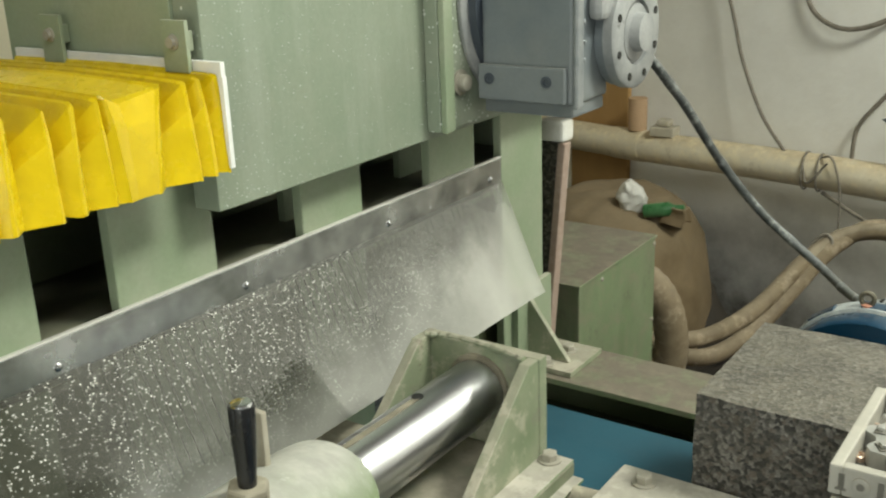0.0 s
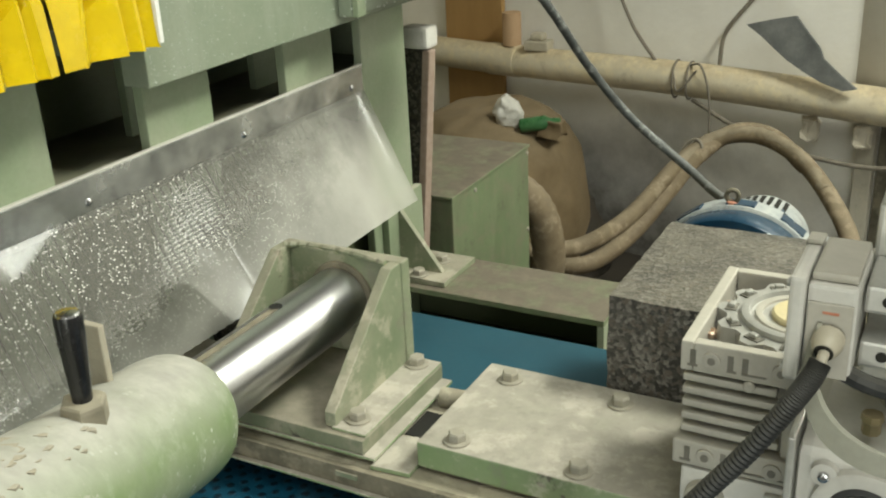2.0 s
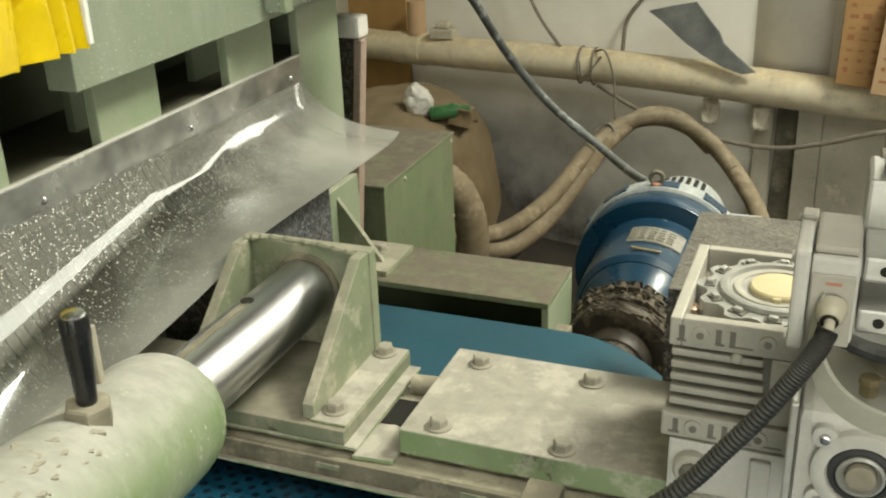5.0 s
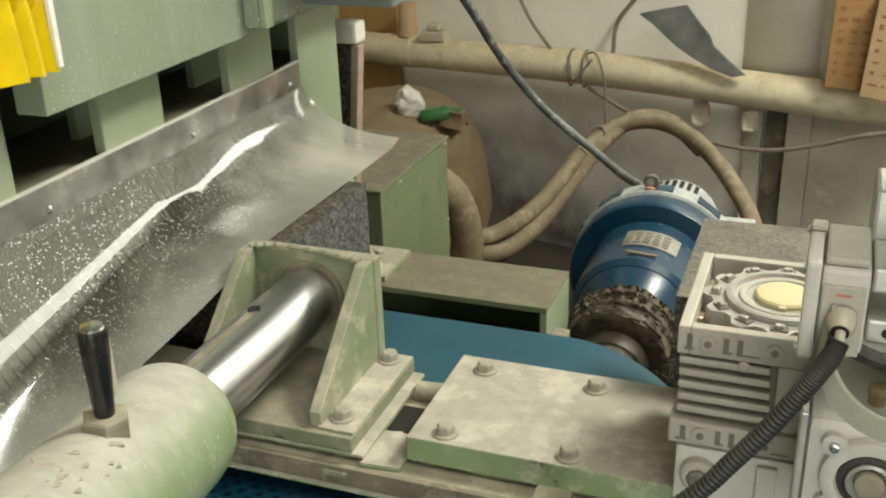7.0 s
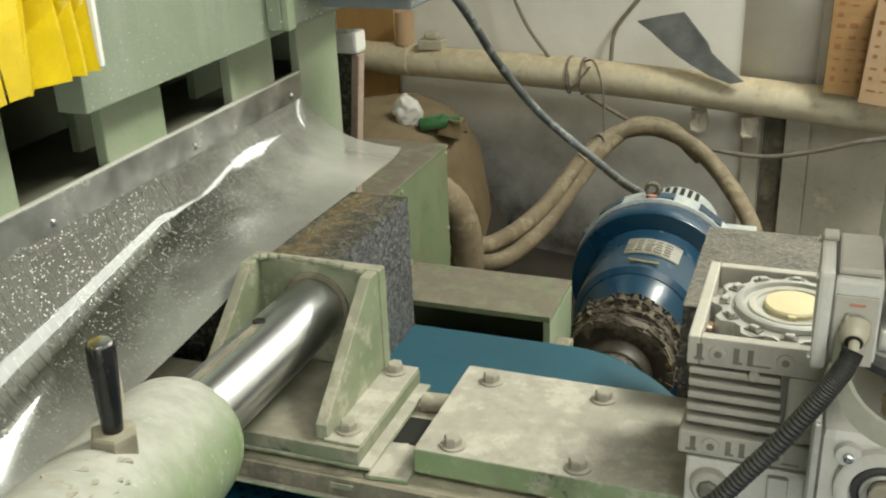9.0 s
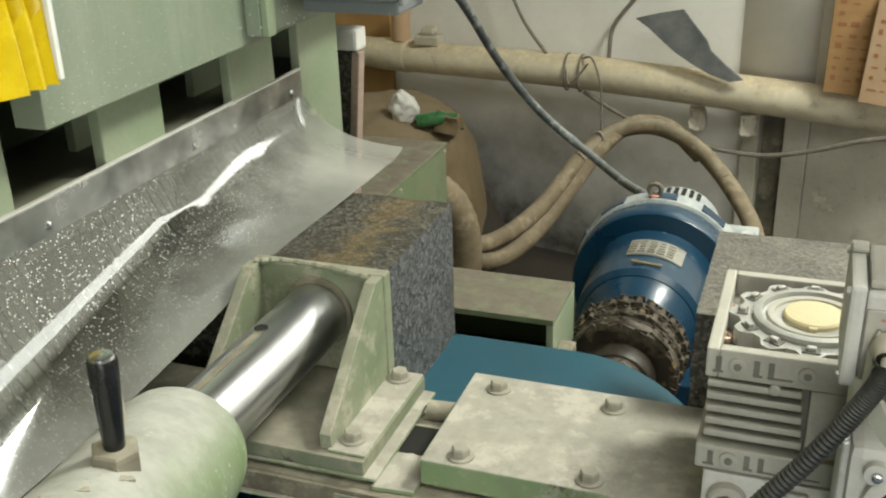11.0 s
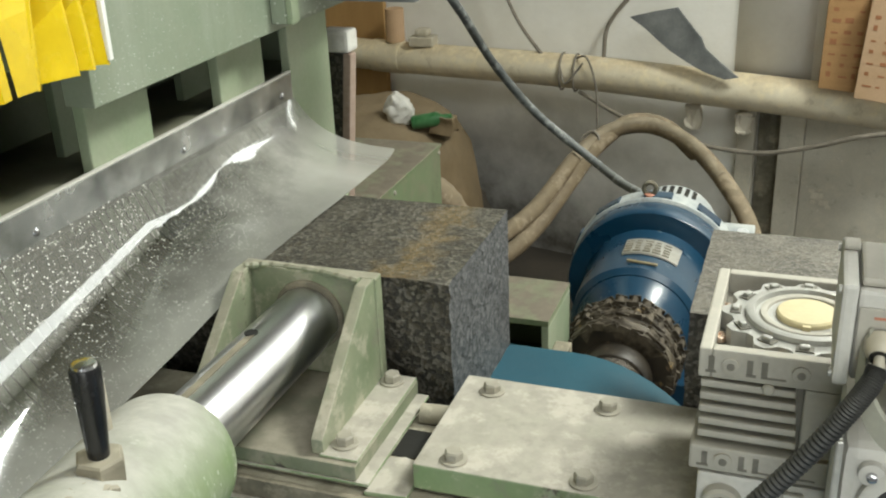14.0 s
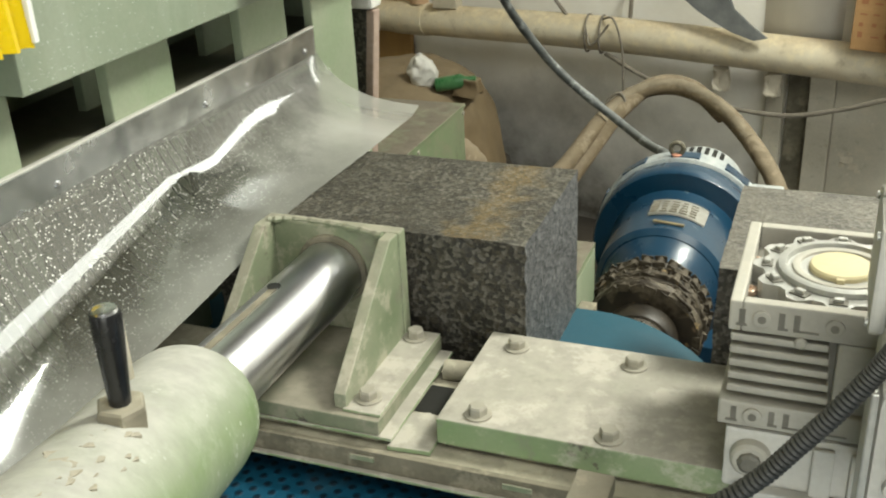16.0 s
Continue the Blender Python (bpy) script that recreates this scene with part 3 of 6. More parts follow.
# ---- the machine bed, its carriage and the bellows ----
def machine_bed():
    bed = thing("machine_bed", (-0.72, -0.2, FLOOR), "pale green painted steel bed of a stone saw", "machine bed")
    for y0, y1 in ((-1.6, -0.48), (-0.37, -0.205), (-0.032, 0.108), (0.295, 0.438), (0.53, 0.691)):
        part("post", box(-0.553, -0.535, y0, y1, FLOOR, 1.30, 0.003), GREEN, bed)
    part("back_plate", box(-0.79, -0.76, -1.6, 0.664, FLOOR, 1.30, 0), GREEN, bed, "dusty green back plate")
    for y0, y1 in ((-0.52, -0.42), (-0.26, -0.135), (0.05, 0.150), (0.36, 0.462)):
        part("inner_web", box(-0.665, -0.650, y0, y1, FLOOR, 1.30, 0.002), GREEN, bed)
    part("ledge", box(-0.7595, -0.5535, -1.6, 0.664, 1.07, 1.132, 0), GREEN_INNER, bed, "dusty inner ledge")
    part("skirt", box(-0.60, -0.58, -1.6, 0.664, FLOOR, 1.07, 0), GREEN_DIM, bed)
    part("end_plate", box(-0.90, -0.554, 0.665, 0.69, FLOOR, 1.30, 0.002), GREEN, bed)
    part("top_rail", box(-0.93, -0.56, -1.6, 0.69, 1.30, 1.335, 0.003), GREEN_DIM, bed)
    return bed


def machine_carriage():
    """The sliding head, drawn where it stands at the start of its stroke."""
    c = thing("machine_carriage", (-0.70, 0.30, 1.335), "pale green steel saw carriage splashed with stone slurry", "machine carriage")
    part("front_panel", box(-0.525, -0.48, -0.241, 0.97, 1.248, 2.15, 0.002), GREEN_SPLASHED, c)
    rng = random.Random(21)
    bm = bmesh.new()
    for n in range(1700):
        y, z = -0.238 + min(1.15, rng.expovariate(5.0)), 1.25 + 0.85 * rng.random() ** 1.3
        r = 0.0003 + 0.0008 * rng.random() ** 2.5
        prism([(-0.4801, y + r * rng.uniform(0.7, 1.15) * math.cos(k), z + r * rng.uniform(0.8, 1.5) * math.sin(k)) for k in (0, 1.05, 2.1, 3.14, 4.2, 5.2)], (0, 0, 0), (0.0007, 0, 0), bm)
    tagged(part("slurry_splash", bm, SLURRY, c, "dried white drops of stone slurry"), kind="stuff")
    part("end_plate", box(-0.866, -0.526, -0.245, -0.215, 1.34, 2.15, 0.002), GREEN, c)
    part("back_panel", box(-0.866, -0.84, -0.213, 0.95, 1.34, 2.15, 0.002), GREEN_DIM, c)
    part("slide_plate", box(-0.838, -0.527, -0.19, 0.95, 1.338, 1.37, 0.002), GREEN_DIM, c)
    part("motor_plate", box(-0.479, -0.452, 0.215, 0.95, 1.262, 2.10, 0.003), GREEN_SPLASHED, c)
    part("edge_strip", box(-0.451, -0.440, 0.215, 0.240, 1.262, 2.10, 0.002), GREEN, c)
    bm = lathe([(0, 0.021), (0.004, 0.021), (0.0045, 0.014), (0.016, 0.0125), (0.018, 0.009)], (-0.452, 0.272, 1.335), (1, 0, 0), 20)
    part("bolt", bm, BOLT, c, smooth=True)
    for x in (-0.757, -0.519):
        tab = part("tab", box(x, x + 0.042, -0.268, -0.262, 1.428, 1.490, 0.001), GREEN, c, "pale green steel retaining tab")
        box_arm = box(x + 0.012, x + 0.030, -0.262, -0.2455, 1.452, 1.476, 0.001)
        part("tab_foot", box_arm, GREEN, tab)
        bm = lathe([(0, 0.0095), (0.002, 0.0095), (0.0025, 0.0075), (0.007, 0.0065)], (x + 0.020, -0.268, 1.464), (0, -1, 0), 16)
        part("bolt", bm, BOLT, tab, smooth=True)
    return c


def gear_motor():
    """Blue-grey reducer that drives the carriage along."""
    g = thing("gear_motor", (-0.452, 0.40, 1.29), "blue-grey cast gear motor bolted to the carriage", "gear motor")
    part("mounting_flange", lathe([(0, 0.175), (0.006, 0.175), (0.009, 0.170), (0.009, 0.12)], (-0.451, 0.445, 1.455), (1, 0, 0), 56), GREY_WORN, g, "worn grey round flange", smooth=True)
    part("flange_throat", lathe([(0, 0.158), (0.014, 0.158), (0.016, 0.13)], (-0.4415, 0.445, 1.455), (1, 0, 0), 48), SLATE_DARK, g, smooth=True)
    part("housing", box(-0.425, -0.262, 0.30, 0.42, 1.305, 1.478, 0.006), SLATE, g, "blue-grey cast housing")
    part("foot", box(-0.43, -0.268, 0.312, 0.42, 1.283, 1.304, 0.004), SLATE, g)
    pad = part("cover_plate", box(-0.427, -0.270, 0.288, 0.2995, 1.308, 1.364, 0.003), SLATE, g)
    for x in (-0.405, -0.302):
        part("screw", lathe([(0, 0.009), (0.002, 0.009), (0.0025, 0.005), (-0.004, 0.0045)], (x, 0.2875, 1.342), (0, -1, 0), 16), SLATE_DARK, pad)
    part("corner_rib", box(-0.2615, -0.252, 0.297, 0.318, 1.30, 1.478, 0.004), SLATE_RUBBED, g, "rubbed bare corner")
    part("bearing_boss", cyl((-0.261, 0.455, 1.402), (-0.246, 0.455, 1.402), 0.086, 40), SLATE, g)
    ring = part("output_flange", lathe([(0, 0.090), (0.016, 0.090), (0.019, 0.086), (0.019, 0.052), (0.012, 0.05)], (-0.2455, 0.455, 1.402), (1, 0, 0), 48), GREY_WORN, g, "worn pale grey output flange", smooth=True)
    part("shaft_cap", lathe([(0, 0.046), (0.004, 0.046), (0.006, 0.032), (0.022, 0.030), (0.024, 0.012)], (-0.2325, 0.455, 1.402), (1, 0, 0), 32), GREY_WORN, ring, smooth=True)
    for k in range(8):
        a = radians(22.5 + 45 * k)
        y, z = 0.455 + 0.074 * math.cos(a), 1.402 + 0.074 * math.sin(a)
        part("bolt_hole", cyl((-0.227, y, z), (-0.225, y, z), 0.0065, 10), VOID, ring)
    for z in (1.372, 1.40, 1.43):
        part("stud", lathe([(0, 0.004), (0.004, 0.004), (0.005, 0.003)], (-0.2615, 0.330, z), (1, 0, 0), 10), SLATE_RUBBED, g)
    part("terminal_lump", box(-0.262, -0.235, 0.345, 0.42, 1.43, 1.478, 0.012), GREY_WORN, g)
    return g


FIXED_END, FREE_END = -1.25, -0.262
# each crease: its place along the way, how far its foot leans, and how deep the fold after it is
CREASES = [(-1.245 + 0.0447 * k, 0.007 * (-1) ** k, 1.0 + 0.15 * math.sin(5 * k)) for k in range(15)]
CREASES += [(-0.577, 0.006, 1.0), (-0.542, -0.008, 1.0), (-0.498, 0.003, 1.0), (-0.461, -0.007, 0.9), (-0.433, 0.006, 0.45), (-0.424, 0.018, 0.22), (-0.344, -0.023, 1.0), (-0.314, 0.010, 0.8), (-0.291, 0.012, 0.75), (-0.262, 0.003, 0.3)]


def bellows():
    """Folded way cover: each fold is a stiff piece that slides with the carriage."""
    b = thing("bellows", (-0.63, FIXED_END, 1.335), "bright yellow folded fabric bellows over the slide way", "bellows")
    folds = []
    ridge = [(-0.83, 1.345), (-0.83, 1.432), (-0.63, 1.434), (-0.52, 1.432), (-0.4435, 1.4300), (-0.438, 1.4270), (-0.4365, 1.395), (-0.4355, 1.355), (-0.434, 1.310)]
    valley = [(-0.81, 1.350), (-0.81, 1.380), (-0.63, 1.382), (-0.56, 1.380), (-0.515, 1.379), (-0.4850, 1.3760), (-0.4530, 1.368), (-0.4490, 1.345), (-0.4460, 1.3125)]
    rng = random.Random(4)
    for k, (y, lean, depth) in enumerate(CREASES):
        before = CREASES[k - 1] if k else (y - 0.03, 0, 1.0)
        after = CREASES[k + 1] if k + 1 < len(CREASES) else (y + 0.004, 0, 0.3)
        gap = after[0] - y
        sides = [((before[0] - y) * 0.80, before[2], before[1] * 0.8 + lean * 0.2), (-0.0035, 0.05, lean), (-0.001, 0, lean), (0.002, 0.04, lean), (gap * 0.32, depth, lean * 0.7 + after[1] * 0.3)]
        bm, rows = bmesh.new(), []
        for off, f, foot in sides:
            row = []
            for n, ((xo, zo), (xi, zi)) in enumerate(zip(ridge, valley)):
                low = max(0, n - 4) / 4
                x, z = xo + (xi - xo) * f, zo + (zi - zo) * f
                row.append(bm.verts.new((x + rng.uniform(-0.0008, 0.0008), y + off + foot * low + rng.uniform(-0.0008, 0.0008), z + rng.uniform(-0.0009, 0.0009))))
            rows.append(row)
        for r0, r1 in zip(rows, rows[1:]):
            for i in range(len(ridge) - 1):
                bm.faces.new((r0[i], r0[i + 1], r1[i + 1], r1[i]))
        fold = part("fold", bm, YELLOW, b)
        fold.data.shade_smooth()
        fold.data.set_sharp_from_angle(angle=radians(9))
        folds.append((fold, (y - FIXED_END) / (FREE_END - FIXED_END)))
    bm = box(-0.833, -0.432, FREE_END + 0.002, FREE_END + 0.009, 1.425, 1.4425, 0.0008)
    box(-0.4395, -0.4305, FREE_END + 0.002, FREE_END + 0.009, 1.315, 1.4252, 0.0008, bm)
    box(-0.833, -0.822, FREE_END + 0.002, FREE_END + 0.009, 1.345, 1.4245, 0.0008, bm)
    folds.append((part("end_rim", bm, WHITE_RIM, b, "white plastic end rim"), 1.0))
    bm = box(-0.470, -0.4530, -1.25, -0.27, 1.3135, 1.3165, 0.0005)
    part("lower_rail", bm, GALV, b, "thin steel edge rail")
    return folds


# ---- the soft curtain over the belt ----
HINGE = (-0.5285, 1.102)
STRIPS, REACH = 36, 0.228
CURL = (0.460, 8.5)  # from where along the sheet its free end curls up, and how tightly
HANG = [67.0 - 13.0 * max(0.0, (i + 0.5) / STRIPS - 0.6) for i in range(STRIPS)]


def eased(v):
    v = min(1.0, max(0.0, v))
    return v * v * (3 - 2 * v)


def lifted_slope(s, y, lower=0.0):
    """Slope of the lifted sheet: it bends soonest past the stone, lies on it, and bends ever lower beside it."""
    side = max(0.0, 0.03 - y)
    past = 3.0 + 62.0 * (1 - s) ** 1.9
    low, bend, soft = 4.0 + 60.0 * side, 0.372 + 0.88 * side + lower, 0.088 + 0.10 * side
    over = low + (66.0 - low) / (1 + math.exp((s - bend) / soft))
    a = eased((0.34 - y) / 0.22)
    return (1 - a) * past + a * over


def lifted_place(s, y):
    """Where the lifted sheet lies, from the hinge."""
    n = max(1, round(s * 60))
    slopes = [radians(lifted_slope(s * (k + 0.5) / n, y)) for k in range(n)] if s > 0 else []
    return Vector((sum(math.cos(a) for a in slopes), 0, -sum(math.sin(a) for a in slopes))) * (s * REACH / n)


def curtain(y0, y1, columns, lift, label):
    """A clear sheet that hangs from its rail, in stiff pieces that fold out as the stone pushes it."""
    c = thing("splash_curtain", (HINGE[0], (y0 + y1) / 2, HINGE[1]), label, "splash curtain", "splash curtains")
    pieces, segs, cols, mid = [], 1, 2 if columns > 1 else 6, (y0 + y1) / 2
    for col in range(columns):
        ya, yb = (y0 + (y1 - y0) * (col + k) / columns for k in (0, 1))
        for i in range(STRIPS):
            middle = max((ya + yb) / 2, -0.45)
            home, turn = lifted_place(i / STRIPS, middle), lifted_slope((i + 0.5) / STRIPS, middle)
            back = Matrix.Rotation(-radians(turn), 3, "Y")
            verts, downs, sheet, normals = [], [], [], []
            for k in range(segs + 1):
                for j in range(cols + 2):
                    s, y = (i + k / segs) / STRIPS, ya + (yb - ya) * j / cols if j <= cols else yb + 0.003
                    at = max(y, -0.45)
                    p = lifted_place(s, at) - Vector((0, 0, 0.0004 if j > cols else 0))
                    a = radians(lifted_slope(s, at))
                    slant = (lifted_place(s, at + 0.01) - lifted_place(s, at - 0.01)) / 0.02 if y == at else Vector((0, 0, 0))
                    n = Vector((math.cos(a), 0, -math.sin(a))).cross(Vector((slant.x, 1, slant.z))).normalized()
                    curl = max(0.0, y - CURL[0]) if y1 > 0 else 0.0
                    n = n if n.z > 0 else -n
                    p, n = p + n * (0.5 * CURL[1] * curl * curl), (n - Vector((0, CURL[1] * curl, 0))).normalized()
                    verts.append(back @ (p - home + Vector((0, 0, lift))) + Vector((0, y - mid, 0)))
                    normals.append(back @ n)
                    downs.append(s)
                    sheet += [s * REACH, y, 0.0]
            n = cols + 2
            faces = [(k * n + j, (k + 1) * n + j, (k + 1) * n + j + 1, k * n + j + 1) for k in range(segs) for j in range(cols + 1)]
            me = bpy.data.meshes.new("piece")
            me.from_pydata(verts, [], faces)
            me.attributes.new("down", "FLOAT", "POINT").data.foreach_set("value", downs)
            me.attributes.new("sheet", "FLOAT_VECTOR", "POINT").data.foreach_set("vector", sheet)
            me.shade_smooth()
            me.normals_split_custom_set_from_vertices(normals)
            me.materials.append(CURTAIN)
            ob = new("piece", me)
            ob.parent = c
            slant = (lifted_place((i + 0.5) / STRIPS, middle + 0.01) - lifted_place((i + 0.5) / STRIPS, middle - 0.01)) / 0.02
            twist = -math.degrees(math.atan((back @ Vector((slant.x, 0, slant.z))).z)) if columns > 1 else 0.0
            pieces.append((ob, i, middle, (ya + yb) / 2 - mid, twist))
    return pieces


def curtain_rail():
    r = thing("curtain_rail", (-0.53, -0.2, 1.10), "galvanised steel clamping strip with rivets on the posts", "clamping strip")
    part("strip", box(-0.5345, -0.5285, -1.3, 0.519, 1.101, 1.148, 0.0012), GALV, r)
    # Pale strip added for the bright reflection along the rail's top.
    part("edge_glint", box(-0.5352, -0.5278, -1.3, 0.5192, 1.1484, 1.1512, 0.0008), ALU_PALE, r, "pale strip painting the glint on the upper edge")
    part("backing", box(-0.5349, -0.5346, -1.3, 0.519, 1.09, 1.13, 0), GALV, r)
    for y in (-1.05, -0.76, -0.47, -0.164, 0.164, 0.478):
        part("rivet", lathe([(0, 0.0058), (0.0015, 0.0054), (0.0032, 0.003), (0.0038, 0.001)], (-0.5285, y, 1.115), (1, 0, 0), 14), CHROME, r, smooth=True)
    return r


# ---- the conveyor ----
BELT_TOP = 0.775
DRUM = (0.035, 0.527)


def conveyor():
    c = thing("belt_conveyor", (-0.4, 0.17, FLOOR), "blue rubber belt conveyor with a large end drum", "belt conveyor")
    outer = [(-1.5, BELT_TOP), (DRUM[0], BELT_TOP)]
    outer += [(DRUM[0] + 0.248 * math.sin(radians(a)), DRUM[1] + 0.248 * math.cos(radians(a))) for a in range(6, 151, 6)]
    outer += [(-0.10, 0.345), (-1.5, 0.345)]
    inner = [(x, z - 0.008) if n < 2 else (DRUM[0] + (x - DRUM[0]) * 0.968, DRUM[1] + (z - DRUM[1]) * 0.968) for n, (x, z) in enumerate(outer)]
    inner[-2:] = [(-0.10, 0.353), (-1.5, 0.353)]
    bm = bmesh.new()
    loops = [[bm.verts.new((x, y, z)) for x, z in ring] for ring, y in ((outer, 0.0), (outer, 0.312), (inner, 0.0), (inner, 0.312))]
    for i in range(len(outer) - 1):
        bm.faces.new((loops[0][i], loops[0][i + 1], loops[1][i + 1], loops[1][i]))
        bm.faces.new((loops[2][i + 1], loops[2][i], loops[3][i], loops[3][i + 1]))
        bm.faces.new((loops[0][i + 1], loops[0][i], loops[2][i], loops[2][i + 1]))
        bm.faces.new((loops[1][i], loops[1][i + 1], loops[3][i + 1], loops[3][i]))
    part("belt", bm, BELT, c, "dusty blue rubber belt", smooth=True)
    part("drum", cyl((DRUM[0], 0.01, DRUM[1]), (DRUM[0], 0.302, DRUM[1]), 0.238, 48), GRIMY, c)
    part("slide_bed", box(-1.5, DRUM[0], 0.02, 0.30, 0.70, 0.766, 0.002), GRIMY, c)
    for x in (-1.3, -0.25):
        part("leg", box(x, x + 0.06, 0.10, 0.16, FLOOR, 0.70, 0.002), GREEN_DIM, c)
    return c


def lower_belt():
    b = thing("lower_belt", (-0.4, -0.3, FLOOR), "dark blue studded rubber belt running beside the frame", "conveyor belt")
    part("belt", box(-1.4, 0.9, -0.62, -0.02, 0.767, 0.775, 0.001), STUDS, b)
    part("slide_bed", box(-1.4, 0.9, -0.61, -0.025, 0.73, 0.7665, 0.002), GRIMY, b)
    for x in (-1.1, 0.1):
        part("leg", box(x, x + 0.06, -0.12, -0.06, FLOOR, 0.73, 0.002), GREEN_DIM, b)
    return b


def stone_block(label, rough, sawn, length):
    """A split stone block, drawn with its leading lower edge at the origin."""
    bm = box(-length, 0, -0.136, 0.136, 0, 0.232, 0)
    bmesh.ops.subdivide_edges(bm, edges=bm.edges, cuts=14, use_grid_fill=True)
    for v in bm.verts:
        split = min(1.0, (abs(v.co.y + 0.136) < 1e-4) + (abs(v.co.z - 0.232) < 1e-4) * 0.25)
        v.co += 0.0030 * split * noise.noise_vector(v.co * 45) + 0.0012 * noise.noise_vector(v.co * 120)
        if abs(v.co.z) < 0.004:
            v.co.z = max(v.co.z, 0.0)
    ob = part("stone_block", bm, [rough, sawn])
    for f in ob.data.polygons:
        if abs(f.normal.x) > 0.7:
            f.material_index = 1
    return tagged(ob, label, "stone block", "stone blocks on the belt")


def frame_rail():
    f = thing("conveyor_frame", (-0.2, -0.1, FLOOR), "dust-caked green steel frame along the belt", "machine frame")
    part("top_plate", box(-1.4, 0.75, -0.198, -0.002, 0.826, 0.838, 0.001), DUSTY, f)
    part("front_angle", box(-1.4, 0.75, -0.2065, -0.1985, 0.811, 0.8395, 0.0015), GRIMY, f)
    part("lip", box(-1.4, 0.75, -0.2145, -0.207, 0.811, 0.8145, 0.001), DUSTY_PLATE, f, "thin pale lower lip")
    part("web", box(-1.4, 0.75, -0.014, -0.004, 0.72, 0.8255, 0.001), GREEN_DIM, f)
    # Dark filler whose tone stands for the shaded gap below the shim plate.
    part("packing", box(-0.42, -0.115, -0.184, 0.0, 0.8385, 0.8482, 0.001), GRIMY, f, "packing under the bracket, dark for the shaded gap")
    part("shim_plate", box(-0.42, -0.093, -0.193, 0.012, 0.8485, 0.8525, 0.0008), DUSTY_PLATE, f, "thin dusty shim plate")
    part("packing", box(-0.036, 0.30, -0.168, 0.02, 0.8385, 0.846, 0.001), GRIMY, f)
    wedge = [(-0.098, -0.196, 0.8385), (-0.046, -0.192, 0.8385), (-0.046, -0.130, 0.8385), (-0.075, -0.118, 0.8385), (-0.098, -0.125, 0.8385)]
    part("gusset_sheet", prism(wedge, (0, 0, 0), (0, 0, 0.006), None, 0.001), DUSTY_PLATE, f)
    part("slot", box(-0.098, -0.050, -0.112, -0.052, 0.8382, 0.8392, 0), VOID, f, "slot in the plate, its depth painted as a flat black patch")
    part("round_bar", cyl((-0.088, -0.028, 0.850), (-0.02, -0.022, 0.850), 0.0135, 20), DUSTY, f, smooth=True)
    rng = random.Random(9)
    for n in range(5):
        x = -0.34 + 0.185 * n + rng.uniform(-0.02, 0.02)
        part("shim", box(x, x + rng.uniform(0.03, 0.08), -0.2095, -0.2067, rng.uniform(0.824, 0.829), 0.8335, 0.0006), GREEN_WORN, f)
    for x in (-1.2, 0.55):
        part("leg", box(x, x + 0.07, -0.19, -0.13, FLOOR, 0.8255, 0.002), GREEN_DIM, f)
    return f


def shaft_bracket():
    b = thing("shaft_bracket", (-0.25, -0.09, 0.846), "green welded bracket holding a polished shaft", "shaft bracket")
    part("base_plate", box(-0.40, -0.1085, -0.192, 0.014, 0.853, 0.8725, 0.002), GREEN_GRIMY, b)
    part("foot_bar", box(-0.158, -0.1095, -0.184, 0.0135, 0.8728, 0.8765, 0.0012), DUSTY_PLATE, b, "dust-caked foot bar")
    part("back_plate", box(-0.347, -0.152, -0.004, 0.016, 0.873, 1.024, 0.003), GREEN_WORN, b)
    for x0, x1 in ((-0.347, -0.331), (-0.170, -0.154)):
        side = [(x0, -0.0045, 1.024), (x0, -0.0045, 0.873), (x0, -0.180, 0.873), (x0, -0.180, 0.893), (x0, -0.028, 1.024)]
        part("gusset", prism(side, (0, 0, 0), (x1 - x0, 0, 0), None, 0.0018), GREEN_WORN, b)
    part("bearing_ring", lathe([(0, 0.050), (0.004, 0.0495), (0.005, 0.047)], (-0.25, -0.0045, 0.961), (0, -1, 0), 36), GRIMY, b, smooth=True)
    part("weld_bead", sweep([(-0.17, -0.0155, 1.0245), (-0.23, -0.003, 1.0255), (-0.30, 0.002, 1.0245), (-0.335, -0.01, 1.025)], lambda i: 0.0045 + 0.0012 * math.sin(2.1 * i), 8), GREEN_WORN, b)
    for y in (0.0, -0.15):
        hex_bolt(b, -0.1365, y - 0.006, 0.8765, 0.0112)
    return b


